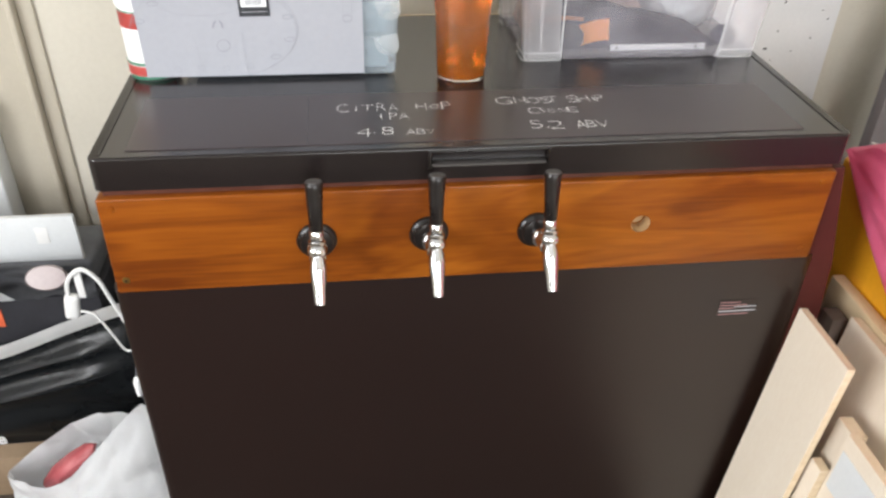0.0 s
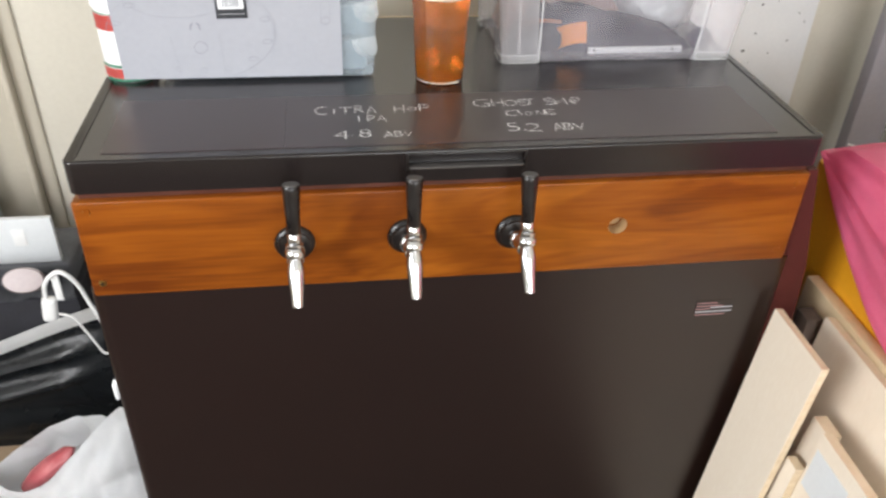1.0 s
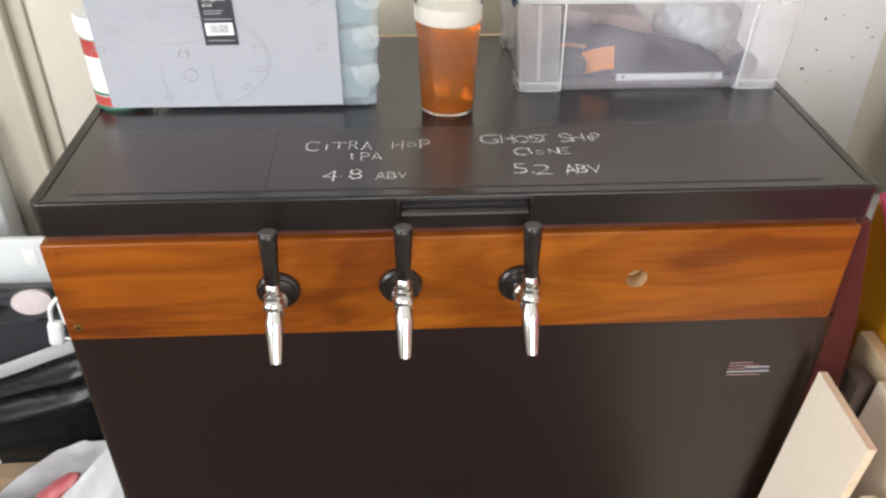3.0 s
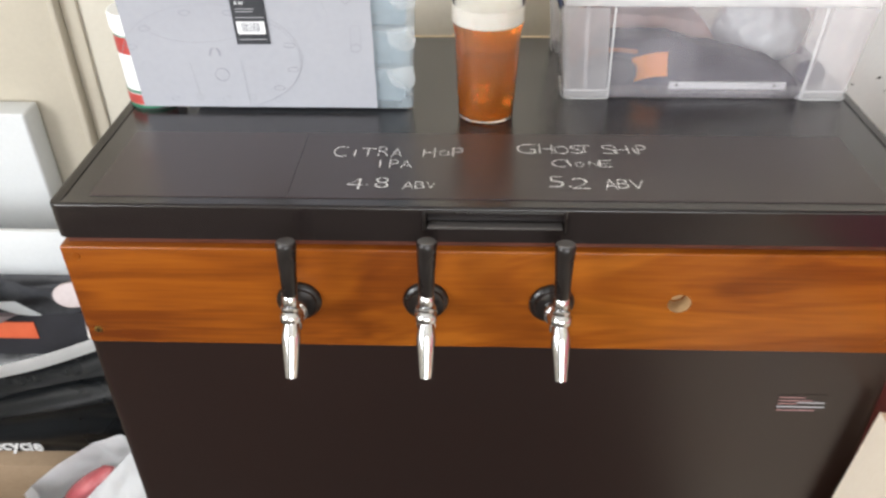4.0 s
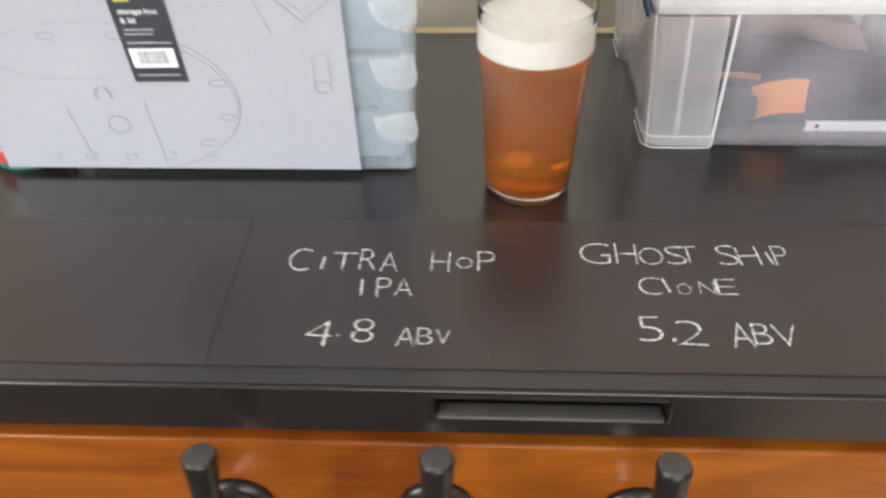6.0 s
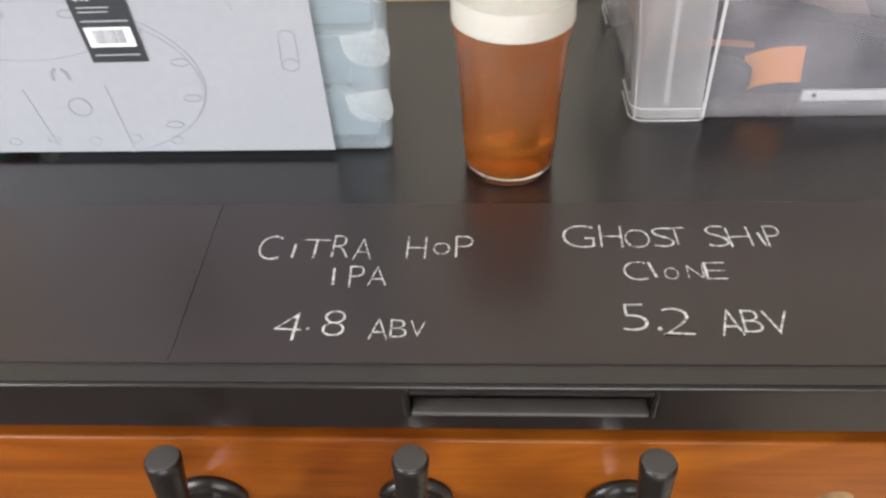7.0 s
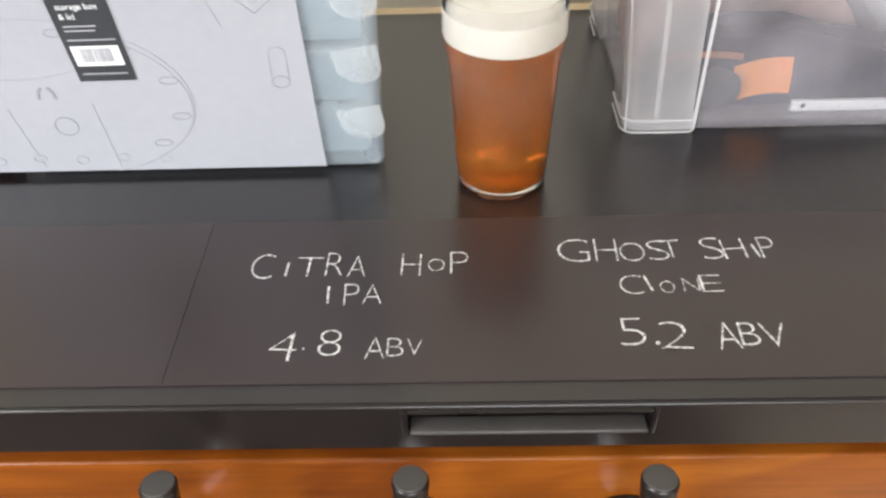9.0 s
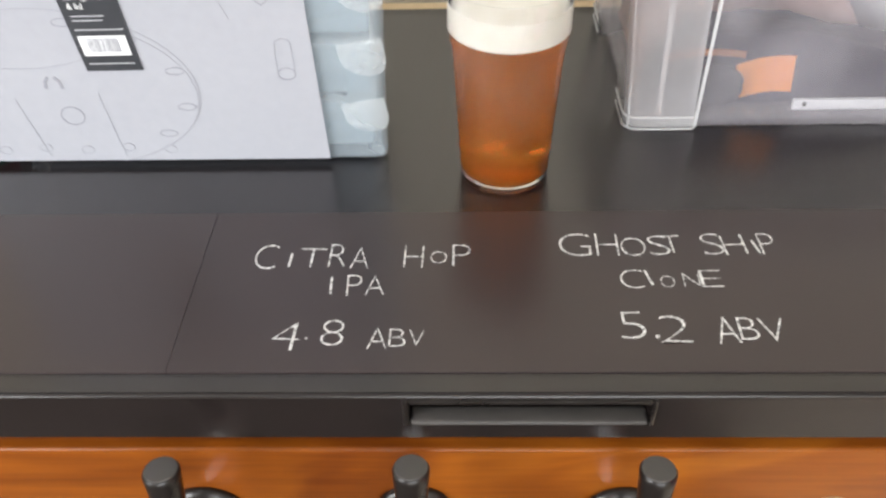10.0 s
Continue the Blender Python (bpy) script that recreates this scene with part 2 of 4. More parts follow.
rise.inputs[1].default_value, rise.inputs[2].default_value = 1.056 + 0.025, 1.056 + 0.125
l.new(co.outputs["Object"], split.inputs[0])
l.new(split.outputs[2], rise.inputs[0])
l.new(film_mix.outputs[0], thick.inputs[0])
l.new(rise.outputs[0], thick.inputs[1])
tr, mx = n.new("ShaderNodeBsdfTransparent"), n.new("ShaderNodeMixShader")
l.new(thick.outputs[0], mx.inputs[0])
l.new(tr.outputs[0], mx.inputs[1])
l.new(b.outputs[0], mx.inputs[2])
l.new(mx.outputs[0], n["Material Output"].inputs[0])
M["pale_film"] = m

# chalk: broken strokes that let the board show through
m, n, l, b = shader("white_chalk")
co, a = n.new("ShaderNodeTexCoord"), n.new("ShaderNodeTexNoise")
l.new(co.outputs["Object"], a.inputs[0])
a.inputs["Scale"].default_value, a.inputs["Detail"].default_value = 420, 4
ramp = n.new("ShaderNodeValToRGB")
ramp.color_ramp.elements[0].position, ramp.color_ramp.elements[0].color = 0.30, (0.30, 0.29, 0.28, 1)
ramp.color_ramp.elements[1].position, ramp.color_ramp.elements[1].color = 0.50, (0.80, 0.79, 0.78, 1)
l.new(a.outputs[0], ramp.inputs[0])
l.new(ramp.outputs[0], b.inputs["Base Color"])
b.inputs["Roughness"].default_value = 0.95
gap = n.new("ShaderNodeMapRange")
gap.inputs[1].default_value, gap.inputs[2].default_value = 0.36, 0.52
gap.inputs[3].default_value, gap.inputs[4].default_value = 0.34, 0.95
skip = n.new("ShaderNodeTexNoise")
skip.inputs["Scale"].default_value, skip.inputs["Detail"].default_value = 260, 5
l.new(co.outputs["Object"], skip.inputs[0])
l.new(skip.outputs[0], gap.inputs[0])
tr, mx = n.new("ShaderNodeBsdfTransparent"), n.new("ShaderNodeMixShader")
l.new(gap.outputs[0], mx.inputs[0])
l.new(tr.outputs[0], mx.inputs[1])
l.new(b.outputs[0], mx.inputs[2])
l.new(mx.outputs[0], n["Material Output"].inputs[0])
M["chalk"] = m


# ---- building helpers ----
def thing(name, place, label, category, group="", kind=""):
    ob = new(name)
    ob.empty_display_size = 0.02
    ob.location = place
    return tagged(ob, label, category, group, kind)


def mesh_of(name, bm, material, smooth=True):
    me = bpy.data.meshes.new(name)
    bmesh.ops.recalc_face_normals(bm, faces=bm.faces[:])
    bm.to_mesh(me)
    bm.free()
    me.materials.append(M[material])
    if smooth:
        me.shade_smooth()
        me.set_sharp_from_angle(angle=radians(40))
    return me


def part(name, bm, material, parent=None, label="", smooth=True):
    """Links a bmesh, drawn in world places, as one mesh under a thing or a part."""
    ob = new(name, mesh_of(name, bm, material, smooth))
    if parent is not None:
        ob.parent = parent
        up, where = parent, Vector((0, 0, 0))
        while up is not None:
            where += up.location
            up = up.parent
        ob.location = -where
    return tagged(ob, label)


def box(x0, x1, y0, y1, z0, z1, bevel=0.0, segs=2, bm=None):
    bm = bm or bmesh.new()
    made = bmesh.ops.create_cube(bm, size=1.0, matrix=Matrix.Translation(((x0 + x1) / 2, (y0 + y1) / 2, (z0 + z1) / 2)) @ Matrix.Diagonal((x1 - x0, y1 - y0, z1 - z0, 1)))
    if bevel:
        edges = list({e for v in made["verts"] for e in v.link_edges})
        bmesh.ops.bevel(bm, geom=edges, offset=bevel, segments=segs, profile=0.5, affect="EDGES")
    return bm


def lathe(profile, segs=40, bm=None, m=Matrix.Identity(4)):
    """Turns (radius, height) round z."""
    bm = bm or bmesh.new()
    rings = []
    for r, z in profile:
        if r < 1e-6:
            rings.append([bm.verts.new(m @ Vector((0, 0, z)))])
        else:
            rings.append([bm.verts.new(m @ Vector((r * math.cos(2 * math.pi * i / segs), r * math.sin(2 * math.pi * i / segs), z))) for i in range(segs)])
    for a, b in zip(rings, rings[1:]):
        for i in range(segs):
            j = (i + 1) % segs
            if len(a) == 1 and len(b) > 1:
                bm.faces.new((a[0], b[i], b[j]))
            elif len(b) == 1 and len(a) > 1:
                bm.faces.new((a[i], b[0], a[j]))
            elif len(a) > 1:
                bm.faces.new((a[i], b[i], b[j], a[j]))
    return bm


def along(a, b):
    """The pose at a whose z looks at b."""
    a, b = Vector(a), Vector(b)
    return Matrix.Translation(a) @ (b - a).to_track_quat("Z", "Y").to_matrix().to_4x4()


def rod(a, b, r0, r1=None, segs=24, bm=None, ease=0.0):
    """A turned piece from a to b with closed, slightly rounded ends."""
    r1 = r0 if r1 is None else r1
    d = (Vector(b) - Vector(a)).length
    e = ease or min(r0, r1) * 0.15
    return lathe([(0, 0), (r0 - e, 0), (r0, e), (r1, d - e), (r1 - e, d), (0, d)], segs, bm, along(a, b))


def smooth_line(points, steps=8):
    pts = [Vector(p) for p in points]
    pts = [2 * pts[0] - pts[1]] + pts + [2 * pts[-1] - pts[-2]]
    out = []
    for i in range(1, len(pts) - 2):
        a, b, c, d = pts[i - 1:i + 3]
        for k in range(steps):
            t = k / steps
            out.append(0.5 * (2 * b + (c - a) * t + (2 * a - 5 * b + 4 * c - d) * t * t + (3 * b - a - 3 * c + d) * t ** 3))
    return out + [pts[-2]]


def tube(points, r, segs=10, bm=None, steps=8):
    bm = bm or bmesh.new()
    line = smooth_line(points, steps)
    rings = []
    for i, p in enumerate(line):
        d = (line[min(i + 1, len(line) - 1)] - line[max(i - 1, 0)]).normalized()
        q = d.to_track_quat("Z", "Y")
        rings.append([bm.verts.new(p + q @ Vector((r * math.cos(2 * math.pi * k / segs), r * math.sin(2 * math.pi * k / segs), 0))) for k in range(segs)])
    for a, b in zip(rings, rings[1:]):
        for i in range(segs):
            bm.faces.new((a[i], a[(i + 1) % segs], b[(i + 1) % segs], b[i]))
    bm.faces.new(rings[0][::-1])
    bm.faces.new(rings[-1])
    return bm


def sheet(f, nu, nv, thick=0.0, bm=None):
    """A sheet from f(u, v), u and v in 0..1, given a thickness along its normals."""
    bm = bm or bmesh.new()
    g = [[bm.verts.new(f(i / nu, j / nv)) for j in range(nv + 1)] for i in range(nu + 1)]
    faces = [bm.faces.new((g[i][j], g[i + 1][j], g[i + 1][j + 1], g[i][j + 1])) for i in range(nu) for j in range(nv)]
    if thick:
        bmesh.ops.solidify(bm, geom=faces, thickness=thick)
    return bm


def lump(centre, size, seed, rough=0.25, freq=3.0, sub=4):
    """A soft crumpled heap with a flattened base."""
    bm = bmesh.new()
    bmesh.ops.create_icosphere(bm, subdivisions=sub, radius=1.0)
    for v in bm.verts:
        p = v.co.copy()
        k = 1 + rough * noise.fractal(p * freq + Vector((seed, seed * 1.7, 0)), 1.0, 2.0, 3) - rough * 0.3 * abs(noise.noise(p * freq * 1.7 + Vector((0, seed, 0))))
        p = p * k
        if p.z < -0.72:
            p.z = -0.72
        v.co = Vector(centre) + Vector((p.x * size[0], p.y * size[1], p.z * size[2]))
    return bm


def cut(ob, bm):
    """Takes the closed shape bm out of ob."""
    tool = new("tool", mesh_of("tool", bm, "black_plastic", False))
    mod = ob.modifiers.new("cut", "BOOLEAN")
    mod.operation, mod.object, mod.solver = "DIFFERENCE", tool, "EXACT"
    bpy.context.view_layer.update()
    me = bpy.data.meshes.new_from_object(ob.evaluated_get(bpy.context.evaluated_depsgraph_get()))
    ob.modifiers.clear()
    ob.data = me
    bpy.data.objects.remove(tool)
    me.shade_smooth()
    me.set_sharp_from_angle(angle=radians(40))


def lettering(name, text, size, m, material, parent=None, thin=0.0, depth=0.0003, wide=1.0, align="LEFT"):
    cu = bpy.data.curves.new(name, "FONT")
    cu.body, cu.size, cu.offset, cu.extrude, cu.align_x = text, size, thin, depth, align
    cu.resolution_u = 4
    tmp = new(name, cu)
    bpy.context.view_layer.update()
    me = bpy.data.meshes.new_from_object(tmp.evaluated_get(bpy.context.evaluated_depsgraph_get()))
    bpy.data.objects.remove(tmp)
    me.transform(m @ Matrix.Diagonal((wide, 1, 1, 1)))
    me.materials.clear()
    me.materials.append(M[material])
    ob = new(name, me)
    if parent is not None:
        ob.parent = parent
        up, where = parent, Vector((0, 0, 0))
        while up is not None:
            where += up.location
            up = up.parent
        ob.location = -where
    return ob


# ---- the room ----
X0, X1, Y0, Y1, H = -1.9, 1.45, -2.6, 0.80, 2.4


def structure(name, bm, material, label, category):
    return tagged(part(name, bm, material, None), label, category, kind="structure")


structure("floor", box(X0 - 0.1, X1 + 0.1, Y0 - 0.1, Y1 + 0.1, -0.1, 0), "floor", "worn tan floor under the freezer and bags", "floor")
structure("ceiling", box(X0 - 0.1, X1 + 0.1, Y0 - 0.1, Y1 + 0.1, H, H + 0.1), "ceiling", "plain white painted ceiling", "ceiling")
structure("wall_north", box(X0 - 0.1, X1 + 0.1, Y1, Y1 + 0.1, 0, H), "wall", "cream painted wall behind the freezer", "wall")
# unseen wall, pale and close so that the freezer front reflects it
structure("wall_east", box(X1, X1 + 0.1, Y0, Y1, 0, H), "wall", "unseen cream side wall, set near to brighten the freezer's reflection", "wall")


def wall_with_window(name, along_x, at, a0, a1, w0, w1, s0, s1, out):
    """A wall 0.1 m thick with one opening from w0 to w1 and from s0 to s1 high."""
    bm = bmesh.new()
    for p0, p1, q0, q1 in ((a0, w0, 0, H), (w1, a1, 0, H), (w0, w1, 0, s0), (w0, w1, s1, H)):
        b0, b1 = sorted((at, at + out))
        if along_x:
            box(p0, p1, b0, b1, q0, q1, bm=bm)
        else:
            box(b0, b1, p0, p1, q0, q1, bm=bm)
    return structure(name, bm, "wall", "cream painted wall with a window", "wall")


wall_with_window("wall_south", True, Y0, X0 - 0.1, X1 + 0.1, -0.52, 1.36, 0.92, 2.08, -0.1)
wall_with_window("wall_west", False, X0, Y0, Y1, -1.95, -0.75, 1.10, 2.20, -0.1)

# painted door frame against the wall beside the freezer
frame_ob = thing("trim", (-1.0, 0.775, 0), "cream gloss painted door frame on the wall", "door frame", kind="structure")
part("architrave", box(-1.08, -0.833, 0.772, 0.80, 0, 2.1, 0.004), "frame", frame_ob)
part("bead", box(-0.835, -0.822, 0.764, 0.80, 0, 2.1, 0.004), "frame", frame_ob)
part("stop", box(-0.822, -0.790, 0.790, 0.80, 0, 2.1, 0.003), "frame", frame_ob)

# ---- the chest freezer made into a beer dispenser ----
LID = 1.056
freezer = thing("chest_freezer", (0, 0.25, 0), "dark brown chest freezer with black lid, used as beer dispenser", "freezer")


def rounded_plan(x0, x1, y0, y1, z0, z1, r, rz=0.0, n=8):
    """An upright slab with rounded front corners and a rounded top edge."""
    bm = bmesh.new()

    def ring(inset, z):
        pts = []
        for cx, cy, a0 in ((x0 + r, y0 + r, 180), (x1 - r, y0 + r, 270), (x1 - r, y1 - r, 0), (x0 + r, y1 - r, 90)):
            for k in range(n + 1):
                a = radians(a0 + 90 * k / n)
                pts.append(bm.verts.new((cx + (r - inset) * math.cos(a), cy + (r - inset) * math.sin(a), z)))
        return pts
    levels = [(0, z0)] + [(rz * (1 - math.cos(radians(a))), z1 - rz + rz * math.sin(radians(a))) for a in ((0, 22, 45, 67, 90) if rz else (0,))]
    if not rz:
        levels = [(0, z0), (0, z1)]
    rings = [ring(i, z) for i, z in levels]
    for a, b in zip(rings, rings[1:]):
        for i in range(len(a)):
            j = (i + 1) % len(a)
            bm.faces.new((a[i], a[j], b[j], b[i]))
    bm.faces.new(rings[0][::-1])
    bm.faces.new(rings[-1])
    return bm


part("body", rounded_plan(-0.500, 0.503, 0.003, 0.495, 0.035, 0.8567, 0.022), "body", freezer)
for fx in (-0.43, 0.43):
    for fy in (0.06, 0.44):
        part("foot", rod((fx, fy, 0), (fx, fy, 0.036), 0.022), "black_plastic", freezer)
lid = part("lid", rounded_plan(-0.4905, 0.4905, 0.003, 0.514, 1.0115, LID - 0.0006, 0.012, 0.0028), "lid", freezer, "black painted lid with a rounded edge")
cut(lid, box(-0.0745, 0.0755, -0.01, 0.017, 1.0305, 1.0495, 0.003))
# the lip's grey stands in for its reflection of the ceiling
pull = part("pull_handle", box(-0.0735, 0.0745, -0.0012, 0.0120, 1.0308, 1.0334, 0.0018, 3), "sheen_grey", lid, "black lip inside a recessed grip, greyed for its ceiling sheen")
bm = box(-0.0785, -0.0745, 0.0005, 0.007, 1.0265, 1.0525, 0.0015)
box(0.0755, 0.0790, 0.0005, 0.007, 1.0265, 1.0525, 0.0015, bm=bm)
box(-0.0745, 0.0755, 0.0005, 0.007, 1.0495, 1.0525, 0.0012, bm=bm)
part("grip_surround", bm, "black_plastic", lid, "raised black surround of the grip")
part("lid_sheet", box(-0.4745, 0.4745, 0.0182, 0.497, LID - 0.002, LID - 0.0001), "lid_top", lid, "matt black sheet on the lid")
part("front_strip", box(-0.476, 0.476, 0.0058, 0.0178, LID - 0.002, LID + 0.0002, 0.0), "lid_top", lid, "matt dark strip along the front edge")
# raised trim line round the lid's top
for rx in (-0.478, 0.4755):
    part("lid_ridge", box(rx, rx + 0.0025, 0.012, 0.49, LID - 0.002, LID + 0.0009), "lid", lid)
part("gasket", box(-0.482, 0.480, 0.0105, 0.49, 1.0015, 1.0115), "gasket", freezer, "red brown lid seal")
# hinge batten behind the lid
part("hinge_batten", box(-0.47, 0.47, 0.520, 0.548, 0.90, 1.046, 0.003), "pine", freezer, "pale pine batten at the back")

collar = part("collar_board", box(-0.4905, 0.4835, 0.0, 0.024, 0.8572, 1.0012, 0.0028, 3), "collar", freezer, "orange brown varnished pine board with four drilled holes")
TAPS = ((-0.2245, 0.929, 2.0, 1.0), (-0.0765, 0.9315, 2.8, 1.6), (0.0695, 0.930, 4.0, 1.0))
HOLE = (0.217, 0.930)
cut(collar, rod((HOLE[0], -0.03, HOLE[1]), (HOLE[0], 0.0235, HOLE[1]), 0.0135, segs=32))
part("hole_lining", lathe([(0.0133, 0), (0.0133, 0.0222), (0.0, 0.0222), (0.0, 0.0226), (0.0137, 0.0226), (0.0137, 0)], 32, None, along((HOLE[0], 0.0007, HOLE[1]), (HOLE[0], 0.02, HOLE[1]))), "collar_end", collar, "bare wood inside an unused tap hole")
for sx, sz in ((-0.476, 0.878), (-0.474, 0.988), (0.467, 0.876), (0.467, 0.985)):
    m = along((sx, 0.0002, sz), (sx, -0.02, sz))
    bm = lathe([(0.0052, -0.004), (0.0052, 0.0), (0.0046, 0.0010), (0, 0.0014)], 20, None, m)
    screw = part("screw", bm, "brass" if sz < 0.9 and sx < 0 else "collar", collar)
    if sz < 0.9 and sx < 0:
        bm = box(-0.0032, 0.0032, -0.0005, 0.0005, 0.0009, 0.0018)
        box(-0.0005, 0.0005, -0.0032, 0.0032, 0.0009, 0.0018, bm=bm)
        bm.transform(m)
        part("screw_slot", bm, "black_plastic", screw)
part("collar_back", box(-0.4875, 0.4815, 0.47, 0.49, 0.8572, 1.0010, 0.002), "collar", freezer)
part("collar_side", box(-0.4875, -0.4675, 0.0245, 0.4695, 0.8572, 1.0010, 0.002), "side", freezer)
part("collar_side", box(0.4615, 0.4815, 0.0245, 0.4695, 0.8572, 1.0010, 0.002), "side", freezer)
# dark outer panel that widens downwards beside the collar and the body
bm = bmesh.new()
outline = ((0.4838, 1.002), (0.4985, 1.002), (0.513, 0.928), (0.532, 0.836), (0.540, 0.75), (0.544, 0.45), (0.4905, 0.45), (0.4905, 0.8568), (0.4838, 0.8568))
low, far = [bm.verts.new((x, 0.0085, z)) for x, z in outline], [bm.verts.new((x, 0.44, z)) for x, z in outline]
bm.faces.new(low)
bm.faces.new(far)
for k in range(len(outline)):
    bm.faces.new((low[k], low[k - 1], far[k - 1], far[k]))
part("side_panel", bm, "side", freezer, "dark red brown panel against the side")

# maker's sticker with unreadable print
sticker = part("sticker", box(0.367, 0.428, 0.0026, 0.003, 0.754, 0.784), "body", freezer, "small dark sticker with faded print")
for k, (u0, u1) in enumerate(((0.02, 0.55), (0.02, 0.72), (0.02, 0.40), (0.02, 0.98), (0.02, 0.80))):
    z = 0.781 - k * 0.0056
    part("print_bar", box(0.367 + 0.061 * u0, 0.367 + 0.061 * u1, 0.0020, 0.0025, z - 0.0026, z - (0.0014 if k != 3 else 0.0008)), "print_grey" if k == 3 else "print_pink", sticker)
part("print_bar", box(0.392, 0.4265, 0.0020, 0.0025, 0.7692, 0.7708), "print_grey", sticker)

# chalkboard rectangles on the lid and the writing on them
for i, x0 in enumerate((-0.448, -0.2285, -0.0095, 0.2095)):
    tagged(part("chalkboard_label", box(x0, x0 + 0.2190, 0.0205, 0.1745, LID - 0.0015, LID + 0.0010), "chalkboard"),
           "dark chalkboard rectangle with white chalk writing on the lid" if i in (1, 2) else "blank dark chalkboard rectangle stuck on the lid", "chalkboard", "chalkboard rectangles on the lid")

rng = random.Random(4)


def chalk(text, letters, thin=-0.028):
    """Hand lettering. letters: for each one its near corner x, width, foot y and height; slanted ones carry a slant in degrees."""
    words = thing("chalk_writing", (letters[0][0], letters[0][2], LID + 0.0011), "white handwritten chalk words " + text, "writing")
    for i, (c, (x, w, y, h, *slant)) in enumerate(zip(text, letters)):
        letter = lettering("letter", "I" if c == "i" else c, h / 0.70, Matrix.Identity(4), "chalk", words, thin * (1.6 if c == "." else 1.0) * h / 0.70, 0.0001)
        xs, ys = [v.co.x for v in letter.data.vertices], [v.co.y for v in letter.data.vertices]
        a0, a1, b0, b1 = min(xs), max(xs), min(ys), max(ys)
        if c in "iIl":
            shape = Matrix.Translation((w / 2, 0, 0)) @ Matrix.Rotation(radians(slant[0] if slant else 0), 4, "Z") @ Matrix.Diagonal((0.0016 / (a1 - a0), h / (b1 - b0), 1, 1)) @ Matrix.Translation((-(a0 + a1) / 2, -b0, 0))
        else:
            shape = Matrix.Rotation(radians(slant[0] if slant else rng.uniform(-2, 2)), 4, "Z") @ Matrix.Diagonal((w / (a1 - a0), h / (b1 - b0), 1, 1)) @ Matrix.Translation((-a0, -b0, 0))
        letter.data.transform(Matrix.Translation((x, y, LID + 0.0014 + 0.00005 * i)) @ shape)
    return words


chalk("CiTRA", [(-0.191, 0.016, 0.113, 0.025), (-0.166, 0.002, 0.115, 0.014, -3), (-0.159, 0.019, 0.115, 0.019, -2), (-0.137, 0.0125, 0.115, 0.023), (-0.121, 0.013, 0.113, 0.021)])
chalk("HoP", [(-0.083, 0.014, 0.114, 0.022), (-0.064, 0.012, 0.118, 0.012), (-0.048, 0.013, 0.115, 0.022)])
chalk("IPA", [(-0.133, 0.002, 0.088, 0.016, 2), (-0.121, 0.0105, 0.086, 0.020), (-0.108, 0.013, 0.087, 0.018)])
chalk("4.8", [(-0.166, 0.018, 0.039, 0.024, -3), (-0.144, 0.002, 0.047, 0.002), (-0.134, 0.015, 0.042, 0.022)])
chalk("ABV", [(-0.103, 0.013, 0.039, 0.018), (-0.089, 0.011, 0.041, 0.015), (-0.076, 0.010, 0.041, 0.014)], -0.026)
chalk("GHOST", [(0.029, 0.023, 0.125, 0.0235), (0.056, 0.016, 0.125, 0.023), (0.074, 0.018, 0.124, 0.019), (0.094, 0.015, 0.125, 0.020), (0.1035, 0.0150, 0.1270, 0.0180, 2)])
chalk("SHiP", [(0.133, 0.015, 0.125, 0.022, 3), (0.148, 0.016, 0.125, 0.020, 4), (0.170, 0.004, 0.126, 0.014, 12), (0.174, 0.011, 0.125, 0.022)])
chalk("CloNE", [(0.069, 0.016, 0.092, 0.018), (0.088, 0.005, 0.095, 0.015, 14), (0.096, 0.010, 0.093, 0.011), (0.112, 0.011, 0.094, 0.012), (0.124, 0.015, 0.093, 0.016)])
chalk("5.2", [(0.062, 0.017, 0.047, 0.023), (0.084, 0.003, 0.047, 0.003), (0.087, 0.020, 0.0435, 0.0235, -3)])
chalk("ABV", [(0.124, 0.0145, 0.043, 0.022), (0.1385, 0.0125, 0.046, 0.019), (0.1525, 0.0165, 0.044, 0.020)], -0.022)


